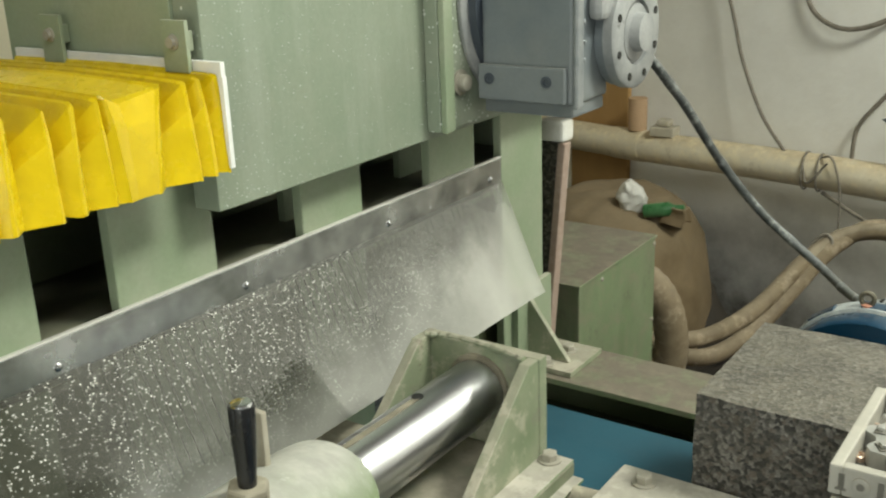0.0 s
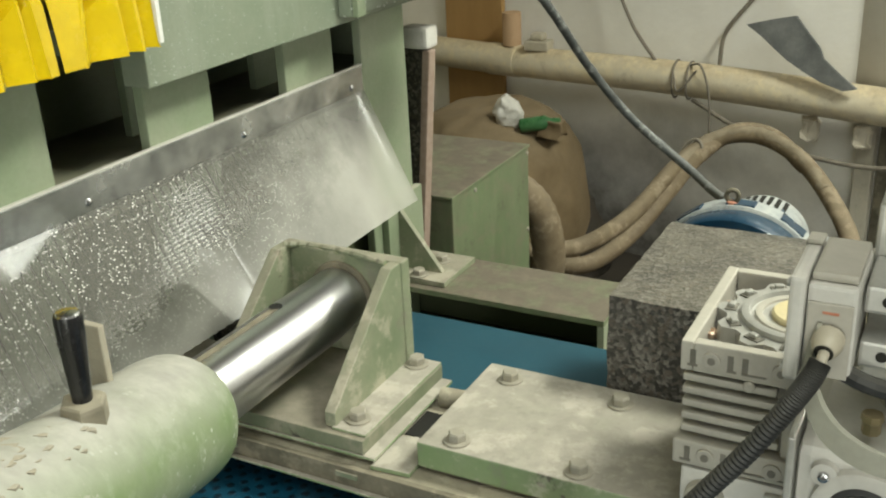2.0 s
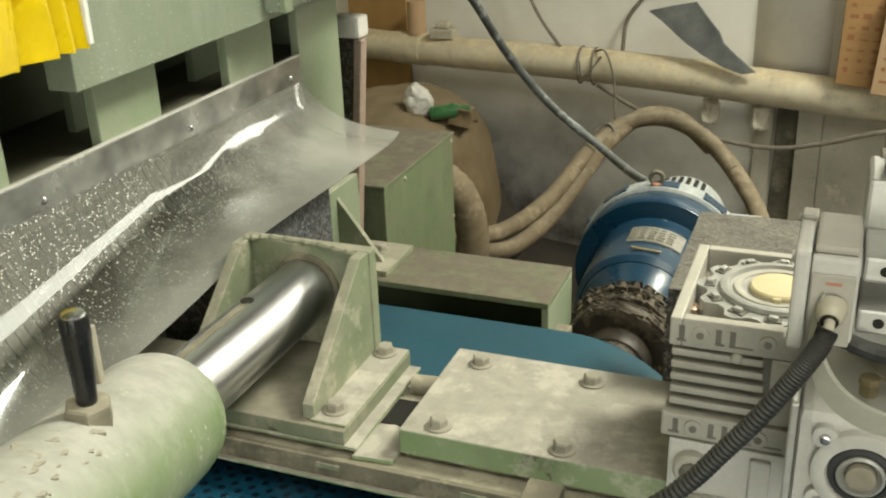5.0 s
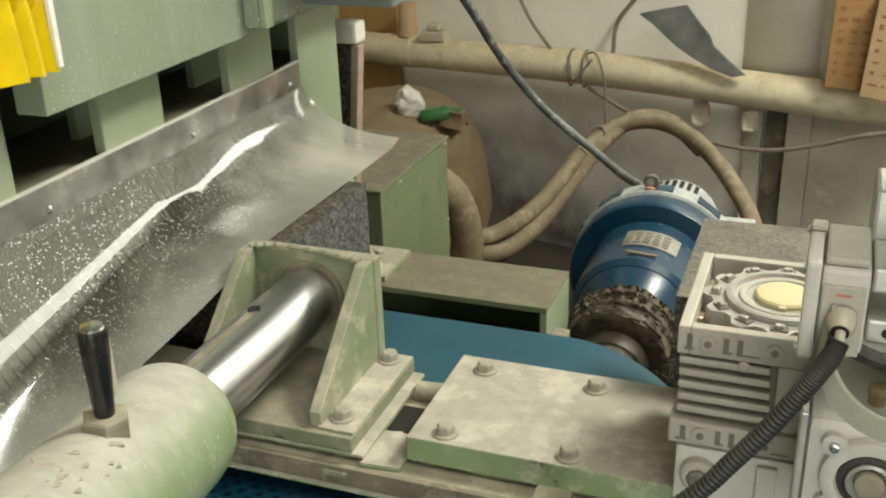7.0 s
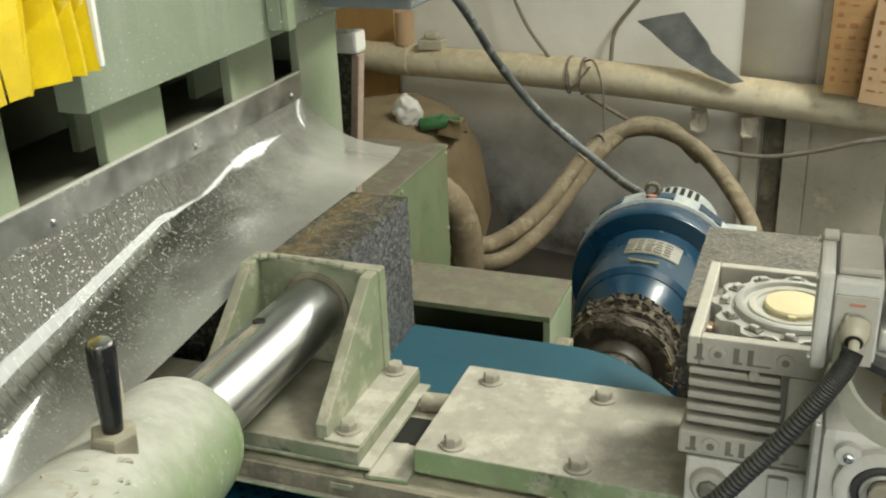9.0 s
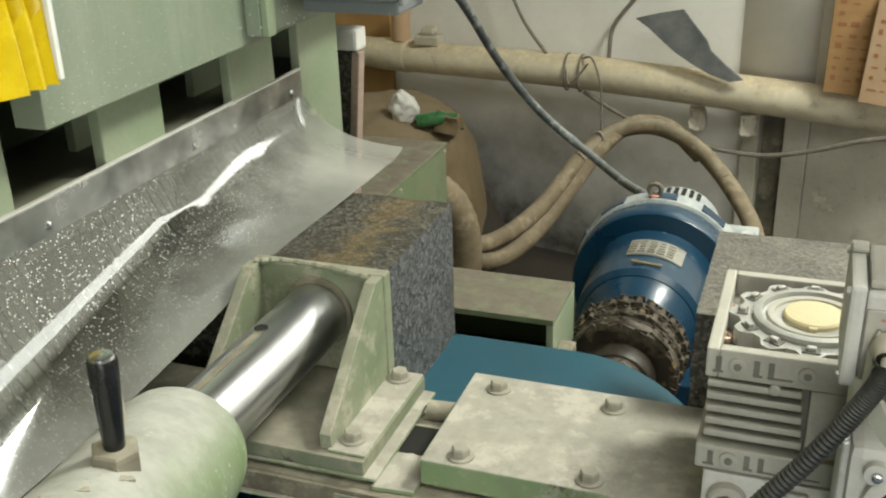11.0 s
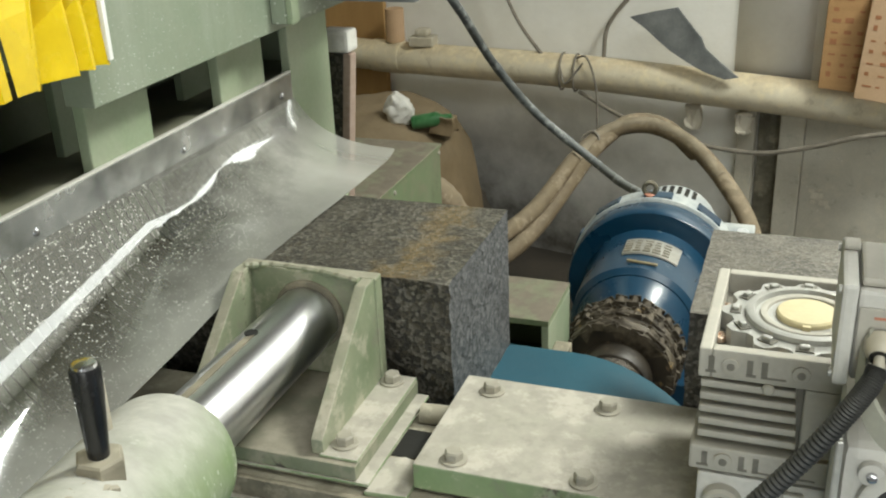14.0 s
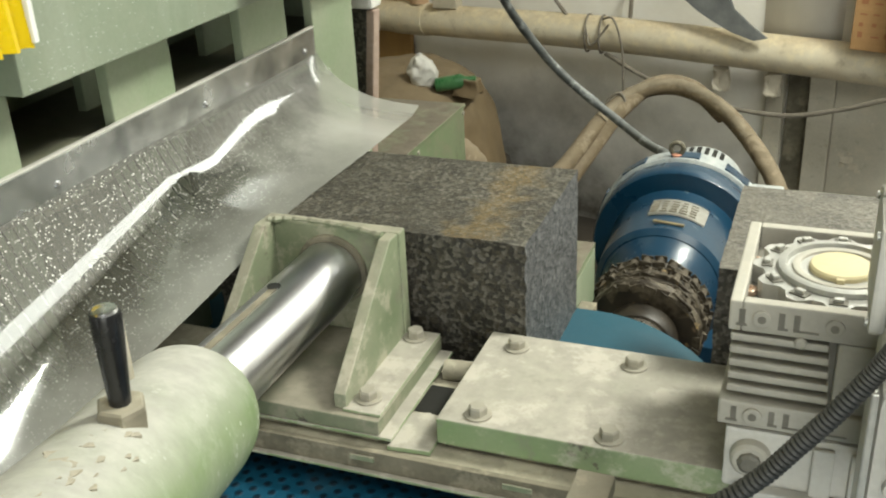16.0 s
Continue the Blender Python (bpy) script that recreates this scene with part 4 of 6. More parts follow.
def shaft_and_sleeve():
    s = thing("clamp_shaft", (-0.25, -0.1, 0.90), "polished steel round shaft with a narrow slot", "shaft")
    part("rod", lathe([(0, 0.0445), (0.49, 0.0445), (0.495, 0.042)], (-0.25, -0.012, 0.959), (0, -1, 0), 64), SHAFT_STEEL, s, smooth=True)
    part("key_slot", prism([(-0.2585, -0.300, 1.0015), (-0.2485, -0.300, 1.0025), (-0.2485, -0.146, 1.0025), (-0.2535, -0.139, 1.0022), (-0.2585, -0.146, 1.0015)], (0, 0, 0), (-0.0002, 0, 0.0021)), GRIMY, s, "dull milled slot")
    part("oil_hole", lathe([(0, 0.0085), (0.0014, 0.0085)], (-0.2555, -0.1435, 1.0033), (0, 0, 1), 16), VOID, s)
    c = thing("clamp_sleeve", (-0.25, -0.7, 0.88), "thick green sleeve round the shaft, caked with pale dust", "clamp sleeve")
    lip, way = Vector((-0.25, -0.335, 0.956)), Vector((0.077, -0.225, 0.070))
    along_way = lambda k: lip + way * k  # noqa: E731
    prof = [(-0.02, 0.046), (-0.002, 0.048), (0.0, 0.053), (0.004, 0.061), (0.013, 0.0705), (0.026, 0.0755), (0.05, 0.0765), (0.245, 0.0705), (0.6, 0.0705)]
    part("tube", lathe(prof, lip, way, 64), DUSTY_GREEN, c, smooth=True)
    rng = random.Random(12)
    bm = bmesh.new()
    for n in range(34):
        a, o = radians(rng.uniform(-10, 34)), along_way(0.95 + 0.026 * n - rng.uniform(0, 0.12))
        p = o + 0.0708 * Vector((math.sin(a), 0.26 * math.cos(a), 0.96 * math.cos(a)))
        size = rng.uniform(0.35, 1.0)
        pts = [(p.x + size * rng.uniform(0.005, 0.011) * math.cos(k), p.y + size * rng.uniform(0.005, 0.012) * math.sin(k), p.z - 0.0043 - 0.3 * size * rng.uniform(0.006, 0.010) * math.sin(k)) for k in (0.2, 1.2, 2.3, 3.3, 4.4, 5.4)]
        prism(pts, (0, 0, 0), (0.0008, 0, 0.0042), bm)
    tagged(part("dust_crust", bm, DUSTCAKE, c, "flaking crust of stone dust"), kind="stuff")
    h = thing("clamp_lever", (-0.165, -0.536, 1.085), "small clamp lever with a scuffed black grip", "clamp lever")
    foot, axis = Vector((-0.1655, -0.5300, 1.1025)), Vector((0.005, -0.002, 0.080)).normalized()
    part("collar", lathe([(-0.04, 0.0212), (-0.003, 0.0212), (0.001, 0.0205), (0.003, 0.0185)], foot, axis, 6), DUSTY, h, "dusty hexagonal nut")
    part("grip", lathe([(-0.004, 0.0086), (0.006, 0.0090), (0.014, 0.0094), (0.04, 0.0108), (0.068, 0.0122), (0.0845, 0.0124), (0.088, 0.0112)], foot, axis, 28), BLACK, h, "scuffed black plastic grip", smooth=True)
    part("grip_cap", lathe([(0.0875, 0.0106), (0.090, 0.0092), (0.0912, 0.005)], foot, axis, 20), CHROME, h, "shiny steel end cap", smooth=True)
    lug = box(-0.250, -0.222, -0.451, -0.443, 1.02, 1.127, 0.002)
    part("stop_lug", lug, DUSTCAKE, c, "pale dusty upright lug")
    return s


def drive_plate():
    p = thing("drive_base_plate", (0.1, -0.07, 0.848), "pale dust-caked steel plate with four bolts", "base plate")
    part("plate", box(-0.043, 0.66, -0.176, 0.033, 0.8465, 0.8805, 0.0025), DUSTY_PLATE, p)
    for x, y in ((0.0, 0.0), (0.15, -0.002), (0.001, -0.155), (0.153, -0.156)):
        hex_bolt(p, x, y, 0.8805, 0.0112)
    return p


def cross_channel():
    c = thing("cross_channel", (-0.3, 0.63, FLOOR), "green steel channel with a dusty top and dark open side", "steel channel")
    part("top_flange", box(-0.60, -0.062, 0.542, 0.716, 0.688, 0.70, 0.0015), GREEN_BOX, c)
    part("web", box(-0.60, -0.076, 0.70, 0.7155, 0.55, 0.6875, 0.001), GREEN_DIM, c, "green web with its shade put into the paint")
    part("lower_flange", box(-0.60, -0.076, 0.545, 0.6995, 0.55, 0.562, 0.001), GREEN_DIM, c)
    part("end_plate", box(-0.0755, -0.062, 0.543, 0.7155, 0.55, 0.6875, 0.0015), GREEN, c)
    part("lug", box(-0.061, -0.03, 0.56, 0.60, 0.60, 0.632, 0.003), GRIMY, c)
    part("leg", box(-0.50, -0.44, 0.60, 0.66, FLOOR, 0.55, 0.002), GREEN_DIM, c)
    part("leg", box(-0.16, -0.10, 0.60, 0.66, FLOOR, 0.55, 0.002), GREEN_DIM, c)
    return c


def chip_box():
    c = thing("sheet_metal_box", (-0.73, 1.1, FLOOR), "streaked green sheet metal box with a dusty lid", "metal box")
    part("body", box(-0.90, -0.556, 0.90, 1.34, FLOOR, 0.748, 0.003), GREEN_BOX, c)
    part("lid", box(-0.905, -0.553, 0.895, 1.345, 0.7485, 0.757, 0.002), GREEN_BOX, c)
    for y, z in ((1.33, 0.735), (1.33, 0.52), (1.02, 0.735), (1.33, 0.30)):
        part("screw", lathe([(0, 0.006), (0.003, 0.005)], (-0.556, y, z), (1, 0, 0), 10), BOLT, c)
    part("gusset", prism([(-0.80, 0.8935, 0.757), (-0.72, 0.8935, 0.757), (-0.80, 0.8935, 0.66)], (0, 0, 0), (0, -0.006, 0)), GREEN_DIM, c)
    g = thing("corner_bracket", (-0.5, 0.6, 0.70), "small green corner bracket with two bolts", "bracket")
    part("foot", box(-0.535, -0.40, 0.56, 0.70, 0.7005, 0.712, 0.0015), GREEN_WORN, g)
    part("gusset", prism([(-0.535, 0.60, 0.712), (-0.425, 0.60, 0.712), (-0.535, 0.60, 0.86)], (0, 0, 0), (0, 0.012, 0), None, 0.001), GREEN_WORN, g)
    part("upright", box(-0.5345, -0.520, 0.56, 0.70, 0.712, 0.86, 0.0015), GREEN, g)
    for x, y in ((-0.455, 0.655), (-0.465, 0.575)):
        hex_bolt(g, x, y, 0.712, 0.013, 0.012)
    return c


def stone_offcut():
    s = thing("granite_offcut", (-0.63, 0.83, FLOOR), "upright offcut of brown granite slab with a pinkish edge", "stone slab")
    lean = Matrix.Translation((-0.59, 0.82, 0.95)) @ Matrix.Rotation(radians(5.0), 4, "Y") @ Matrix.Translation((0.59, -0.82, -0.95))
    part("slab", box(-0.72, -0.573, 0.80, 0.828, FLOOR + 0.01, 1.118, 0.002, None, lean), GRANITE_DARK, s)
    part("edge", box(-0.5725, -0.555, 0.7995, 0.8285, FLOOR + 0.01, 1.119, 0.003, None, lean), PINK_EDGE, s, "rough pinkish edge")
    single("foam_scrap", (-0.57, 0.81, 1.119), box(-0.605, -0.54, 0.79, 0.84, 1.1195, 1.165, 0.008), FOAM, "white foam scrap on the slab", "foam scrap")
    return s


# ---- the drives ----
def blue_reducer():
    r = thing("blue_gear_reducer", (0.04, 1.1, FLOOR), "blue painted cycloidal reducer and motor whitened with dust", "gear reducer")
    o, ax = Vector((0.042, 0.0, 0.53)), (0, 1, 0)
    at = lambda y: Vector((o.x, y, o.z))  # noqa: E731
    part("input_shaft", lathe([(0, 0.06), (0.33, 0.06), (0.34, 0.056)], at(0.32), ax, 32), RUSTY, r, "worn bare shaft", smooth=True)
    part("coupling_hub", lathe([(0, 0.066), (0.006, 0.070), (0.04, 0.072), (0.042, 0.108), (0.155, 0.110), (0.158, 0.07)], at(0.635), ax, 48), GREASE, r, "greasy black coupling hub", smooth=True)
    for row, y in enumerate((0.692, 0.738, 0.778)):
        ring = part("chain", rough_up(lathe([(0, 0.108), (0.004, 0.113), (0.010, 0.110), (0.016, 0.114), (0.023, 0.111), (0.03, 0.108)], at(y - 0.015), ax, 72), 0.007, 55), CHAIN, r, "greasy roller chain", smooth=True)
        for k in range(26):
            a = 2 * math.pi * (k + 0.5 * row) / 26
            c = at(y + 0.004 * math.sin(7 * k)) + (0.1045 + 0.003 * row + 0.003 * math.sin(5 * k + row)) * Vector((math.cos(a), 0, math.sin(a)))
            part("roller", lathe([(-0.016, 0.005), (-0.013, 0.0078), (0.013, 0.0078), (0.016, 0.005)], c, ax, 9), CHAIN, ring, smooth=True)
            for off in (-0.0145, 0.0145):
                m = Matrix.Translation(c + Vector((0, off, 0))) @ Matrix.Rotation(-a + 0.25 * math.sin(3.3 * k), 4, "Y")
                part("link_plate", box(-0.008, 0.0085, -0.0016, 0.0016, -0.0125, 0.0125, 0.0012, None, m), CHAIN, ring)
    part("neck", lathe([(0, 0.075), (0.02, 0.088), (0.07, 0.105), (0.10, 0.128), (0.105, 0.132)], at(0.775), ax, 48), BLUE, r, smooth=True)
    part("body", lathe([(0, 0.128), (0.012, 0.140), (0.05, 0.142), (0.18, 0.145), (0.20, 0.150)], at(0.872), ax, 56), BLUE, r, smooth=True)
    part("front_flange", lathe([(0, 0.150), (0.004, 0.188), (0.010, 0.192), (0.065, 0.192), (0.07, 0.19)], at(1.072), ax, 56), BLUE, r, smooth=True)
    rim = part("rear_flange", lathe([(0, 0.192), (0.004, 0.198), (0.055, 0.198), (0.075, 0.17), (0.09, 0.135)], at(1.1425), ax, 56), BLUE_DUSTED, r, "rear flange white with dust", smooth=True)
    for k in range(10):
        a = radians(18 + 36 * k)
        d = Vector((math.cos(a), 0, math.sin(a)))
        m = Matrix.Translation(at(1.172) + 0.198 * d) @ Matrix.Rotation(-a, 4, "Y")
        part("recess", box(-0.004, 0.0015, -0.018, 0.018, -0.032, 0.032, 0.001, None, m), BLUE, rim)
    m = pose(o.x, 1.0, o.z, 0, 5, 0)
    bm = bmesh.new()
    rings = []
    for k in range(13):
        a = radians(-24 + 48 * k / 12 + 7)
        rings.append([bm.verts.new((o.x + q * math.sin(a), y, o.z + q * math.cos(a))) for q, y in ((0.1440, 0.945), (0.1475, 0.946), (0.1495, 1.02), (0.1455, 1.021))])
    for p, q in zip(rings, rings[1:]):
        for i in range(4):
            bm.faces.new((p[i], p[(i + 1) % 4], q[(i + 1) % 4], q[i]))
    bm.faces.new(rings[0])
    bm.faces.new(rings[-1][::-1])
    plate = part("nameplate", bm, SILVER, r, "scratched silver nameplate")
    rng = random.Random(5)
    for n in range(5):
        for k in range(5):
            a = radians(-13 + 8 * k)
            y, w = 0.955 + 0.013 * n, rng.uniform(0.005, 0.009)
            c = Vector((o.x + 0.1487 * math.sin(a), y, o.z + 0.1487 * math.cos(a)))
            part("print_bar", box(-w, w, -0.002, 0.002, -0.0004, 0.0012, 0, None, Matrix.Translation(c) @ Matrix.Rotation(a, 4, "Y")), GRIMY, plate)
    part("drip_strip", box(-0.035, 0.03, -0.004, 0.004, 0, 0.004, 0.001, None, Matrix.Translation((o.x + 0.01, 0.905, o.z + 0.141)) @ Matrix.Rotation(radians(4), 4, "Y")), BRASS, r)
    part("eyebolt", sweep([(o.x - 0.02 + 0.014 * math.cos(a), 1.165, o.z + 0.214 + 0.014 * math.sin(a)) for a in [2 * math.pi * k / 10 for k in range(11)]], 0.0055, 8, 3), GRIMY, r, smooth=True)
    part("eyebolt_foot", lathe([(-0.012, 0.014), (0.006, 0.013), (0.008, 0.009)], (o.x - 0.02, 1.165, o.z + 0.195), (0, 0, 1), 14), REDCAP, r)
    part("motor_body", lathe([(0, 0.125), (0.01, 0.118), (0.15, 0.116), (0.16, 0.108)], at(1.232), ax, 48), BLUE_DUSTED, r, smooth=True)
    cowl = part("fan_cowl", lathe([(0, 0.114), (0.08, 0.114), (0.105, 0.102), (0.118, 0.08)], at(1.393), ax, 48), BLUE_DUSTED, r, "dusty fan cowl", smooth=True)
    for k in range(9):
        a = radians(35 + 14 * k)
        d = Vector((math.cos(a), 0, math.sin(a)))
        part("cooling_fin", box(-0.006, 0.012, -0.07, 0.07, -0.003, 0.003, 0.001, None, Matrix.Translation(at(1.315) + 0.116 * d) @ Matrix.Rotation(-a, 4, "Y")), BLUE_DUSTED if k % 2 else BLUE, r)
    for k in range(6):
        a = radians(62 + 10 * k)
        d = Vector((math.cos(a), 0, math.sin(a)))
        part("vent_slot", box(-0.002, 0.0012, -0.03, 0.03, -0.0055, 0.0055, 0, None, Matrix.Translation(at(1.435) + 0.1143 * d) @ Matrix.Rotation(-a, 4, "Y")), VOID, cowl)
    part("terminal_box", box(0.165, 0.255, 1.26, 1.36, 0.53, 0.60, 0.006), BLUE_DUSTED, r)
    part("cable_gland", cyl((0.21, 1.25, 0.575), (0.235, 1.22, 0.63), 0.017, 16), GREY_WORN, r)
    part("foot", box(-0.14, 0.22, 0.93, 1.13, 0.30, 0.375, 0.004), BLUE, r)
    part("pedestal", box(-0.12, 0.20, 0.93, 1.13, FLOOR, 0.2995, 0.003), GREEN_DIM, r, "dark green pedestal")
    return r


# Shrinks by 0.92 about the camera's eye, which keeps outlines in its view.
EYE_SHRINK = Matrix.Translation((0.0336, -0.088, 0.1256)) @ Matrix.Scale(0.92, 4)


def fit_to_view(top, m):
    """Transforms the parts of a thing together, to fit the camera's view."""
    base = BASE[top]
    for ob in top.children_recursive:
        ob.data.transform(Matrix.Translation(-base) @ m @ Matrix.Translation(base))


def worm_gearbox():
    g = thing("worm_gearbox", (0.37, -0.1, 0.8805), "dusty cast aluminium worm gearbox with a cream cap", "gearbox")
    x0, x1, y0, y1 = 0.271, 0.472, -0.196, -0.006
    part("lower_housing", box(x0 + 0.006, x1, y0 - 0.003, y1 - 0.01, 0.881, 0.952, 0.004), ALU_PALE, g)
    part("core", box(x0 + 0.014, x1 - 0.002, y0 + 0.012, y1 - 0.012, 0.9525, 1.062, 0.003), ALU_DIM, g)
    part("lower_flange", box(x0 - 0.003, x1, y0 - 0.004, y1 + 0.002, 0.955, 0.983, 0.003), ALU, g)
    for k in range(5):
        z = 0.9905 + 0.0142 * k
        bm = box(x0 + 0.003, x0 + 0.096 - 0.0012 * k, y0 + 0.001, y1 - 0.003, z, z + 0.0075, 0.0018)
        part("cooling_rib", bm, ALU, g)
    part("side_cheek", box(x0 + 0.0985, x1, y0 + 0.0005, y1 - 0.002, 0.9835, 1.0585, 0.004), ALU, g)
    wall = bmesh.new()
    box(x0, x0 + 0.012, y0, y1, 1.059, 1.0905, 0.002, wall)
    box(x0 + 0.0122, x1, y0, y0 + 0.012, 1.059, 1.0905, 0.002, wall)
    box(x0 + 0.0122, x1, y1 - 0.012, y1, 1.059, 1.0905, 0.002, wall)
    box(x1 - 0.012, x1 - 0.0002, y0 + 0.0122, y1 - 0.0122, 1.059, 1.0905, 0.002, wall)
    part("top_rim", wall, ALU, g)
    part("well_floor", box(x0 + 0.0125, x1 - 0.0125, y0 + 0.0125, y1 - 0.0125, 1.0625, 1.066, 0), ALU_DIM, g, "recessed well with its shade painted in")
    c = Vector((0.366, -0.098, 1.066))
    lobes = 12
    pts = []
    for k in range(lobes * 8):
        a = 2 * math.pi * k / (lobes * 8)
        pts.append((c.x + (0.0785 + 0.0055 * math.tanh(3 * math.cos(lobes * a))) * math.cos(a), c.y + (0.0785 + 0.0055 * math.tanh(3 * math.cos(lobes * a))) * math.sin(a), c.z))
    cover = part("cover", prism(pts, (0, 0, 0.001), (0, 0, 0.020)), ALU_BRIGHT, g, "bare cast cover with lobed edge")
    part("ring", lathe([(0.0205, 0.060), (0.0255, 0.0595), (0.0265, 0.056), (0.0265, 0.052), (0.0215, 0.050)], c, (0, 0, 1), 56), ALU_BRIGHT, cover, smooth=True)
    part("ring", lathe([(0.0206, 0.046), (0.0245, 0.0455), (0.025, 0.043), (0.024, 0.039), (0.0208, 0.038)], c, (0, 0, 1), 48), ALU, cover, smooth=True)
    part("groove", lathe([(0.0204, 0.0505), (0.0208, 0.0505)], c, (0, 0, 1), 48), ALU_DIM, cover)
    part("cap", lathe([(0.0209, 0.0300), (0.0255, 0.0300), (0.0275, 0.0282), (0.0283, 0.018)], c, (0, 0, 1), 48), CREAM, cover, "cream plastic cap", smooth=True)
    part("cap_nub", box(c.x - 0.004, c.x + 0.004, c.y - 0.0335, c.y - 0.0275, c.z + 0.021, c.z + 0.0262, 0.001), CREAM, cover)
    for k in range(lobes):
        a = 2 * math.pi * k / lobes
        m = Matrix.Translation(c + Vector((0.0695 * math.cos(a), 0.0695 * math.sin(a), 0.0202))) @ Matrix.Rotation(a, 4, "Z")
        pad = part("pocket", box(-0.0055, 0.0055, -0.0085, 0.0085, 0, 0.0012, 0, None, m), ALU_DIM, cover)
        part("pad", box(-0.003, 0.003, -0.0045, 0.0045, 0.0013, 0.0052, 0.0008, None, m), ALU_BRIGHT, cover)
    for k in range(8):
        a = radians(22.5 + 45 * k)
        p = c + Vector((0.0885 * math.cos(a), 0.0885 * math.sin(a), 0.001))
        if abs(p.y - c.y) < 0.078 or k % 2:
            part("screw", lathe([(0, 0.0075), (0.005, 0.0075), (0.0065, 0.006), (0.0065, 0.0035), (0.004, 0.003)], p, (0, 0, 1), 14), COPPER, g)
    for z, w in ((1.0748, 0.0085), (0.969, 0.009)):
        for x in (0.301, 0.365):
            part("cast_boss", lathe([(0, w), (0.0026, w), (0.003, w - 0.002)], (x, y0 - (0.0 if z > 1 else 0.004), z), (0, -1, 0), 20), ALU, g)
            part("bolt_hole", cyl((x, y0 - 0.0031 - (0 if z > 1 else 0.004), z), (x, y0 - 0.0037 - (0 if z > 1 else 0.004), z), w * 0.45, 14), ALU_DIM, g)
        # Thin dark bars on the face paint the shade of cast recesses.
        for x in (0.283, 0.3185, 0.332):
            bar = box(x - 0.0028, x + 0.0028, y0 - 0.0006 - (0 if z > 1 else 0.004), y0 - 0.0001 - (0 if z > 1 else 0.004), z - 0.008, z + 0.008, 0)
            part("recess_shade_bar", bar, ALU_DIM, g)
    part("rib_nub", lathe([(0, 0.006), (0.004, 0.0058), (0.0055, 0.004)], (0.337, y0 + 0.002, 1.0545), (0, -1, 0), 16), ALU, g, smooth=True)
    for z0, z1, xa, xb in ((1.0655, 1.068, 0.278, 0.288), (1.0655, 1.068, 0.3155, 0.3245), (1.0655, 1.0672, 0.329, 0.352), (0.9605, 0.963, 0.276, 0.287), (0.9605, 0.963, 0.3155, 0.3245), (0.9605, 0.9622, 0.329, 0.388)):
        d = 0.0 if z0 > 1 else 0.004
        part("recess_shade_bar", box(xa, xb, y0 - 0.0013 - d, y0 - 0.0008 - d, z0, z1, 0), ALU_DIM, g)
    part("breather_boss", lathe([(0, 0.020), (0.009, 0.019), (0.012, 0.016)], (0.303, y0 - 0.0035, 0.922), (0, -1, 0), 28), ALU, g, smooth=True)
    part("plug", lathe([(0.0122, 0.012), (0.016, 0.0115), (0.018, 0.008)], (0.303, y0 - 0.0035, 0.922), (0, -1, 0), 8), ALU_DIM, g)
    for x, w in ((0.36, 0.02), (0.395, 0.022), (0.427, 0.018)):
        part("web_rib", box(x, x + w, y0 - 0.0095, y0 - 0.0033, 0.888, 0.945, 0.002), ALU_PALE, g)
    part("foot_rail", box(x0 + 0.02, x1, y0 - 0.018, y0 - 0.0033, 0.881, 0.890, 0.002), ALU_PALE, g)
    part("corner_bolt", lathe([(0, 0.012), (0.012, 0.0115), (0.016, 0.008)], (0.452, y0 - 0.001, 1.03), (0, -1, 0), 12), ALU_BRIGHT, g)
    # the second stage beside it, shrunk towards the eye to fit the camera's view
    s = thing("second_gearbox", (0.50, -0.23, 0.8805), "grey cast gearbox with a round bearing cover", "gearbox")
    part("housing", box(0.399, 0.63, -0.255, -0.118, 0.881, 1.045, 0.012), ALU_PALE, s)
    part("flange_edge", box(0.3915, 0.3985, -0.262, -0.2, 0.881, 1.052, 0.002), ALU_BRIGHT, s)
    f = Vector((0.458, -0.2555, 0.988))
    face = part("bearing_cover", lathe([(0, 0.044), (0.008, 0.0435), (0.011, 0.039), (0.011, 0.0315), (0.005, 0.030)], f, (0, -1, 0), 48), ALU_PALE, s, smooth=True)
    part("seal", lathe([(0.0045, 0.0295), (0.008, 0.0285), (0.009, 0.0235), (0.006, 0.0225)], f, (0, -1, 0), 40), RUBBER, face, "black rubber seal", smooth=True)
    part("hub", lathe([(0.0045, 0.0218), (0.010, 0.0212), (0.0115, 0.0185), (0.008, 0.0165), (0.006, 0.014)], f, (0, -1, 0), 36), ALU_BRIGHT, face, smooth=True)
    part("shaft_end", lathe([(0.0046, 0.0135), (0.013, 0.013), (0.0145, 0.010), (0.0138, 0.0025)], f, (0, -1, 0), 24), DUSTY, face, smooth=True)
    for k in range(4):
        a = radians(45 + 90 * k)
        p = f + Vector((0.048 * math.cos(a), 0.0, 0.048 * math.sin(a)))
        part("ear", lathe([(0, 0.012), (0.007, 0.0113), (0.008, 0.0085)], p, (0, -1, 0), 18), ALU_PALE, s, smooth=True)
        part("screw", lathe([(0.0081, 0.005), (0.012, 0.0046), (0.0125, 0.0025)], p, (0, -1, 0), 10), CHROME, s)
    fit_to_view(s, EYE_SHRINK)
    return g


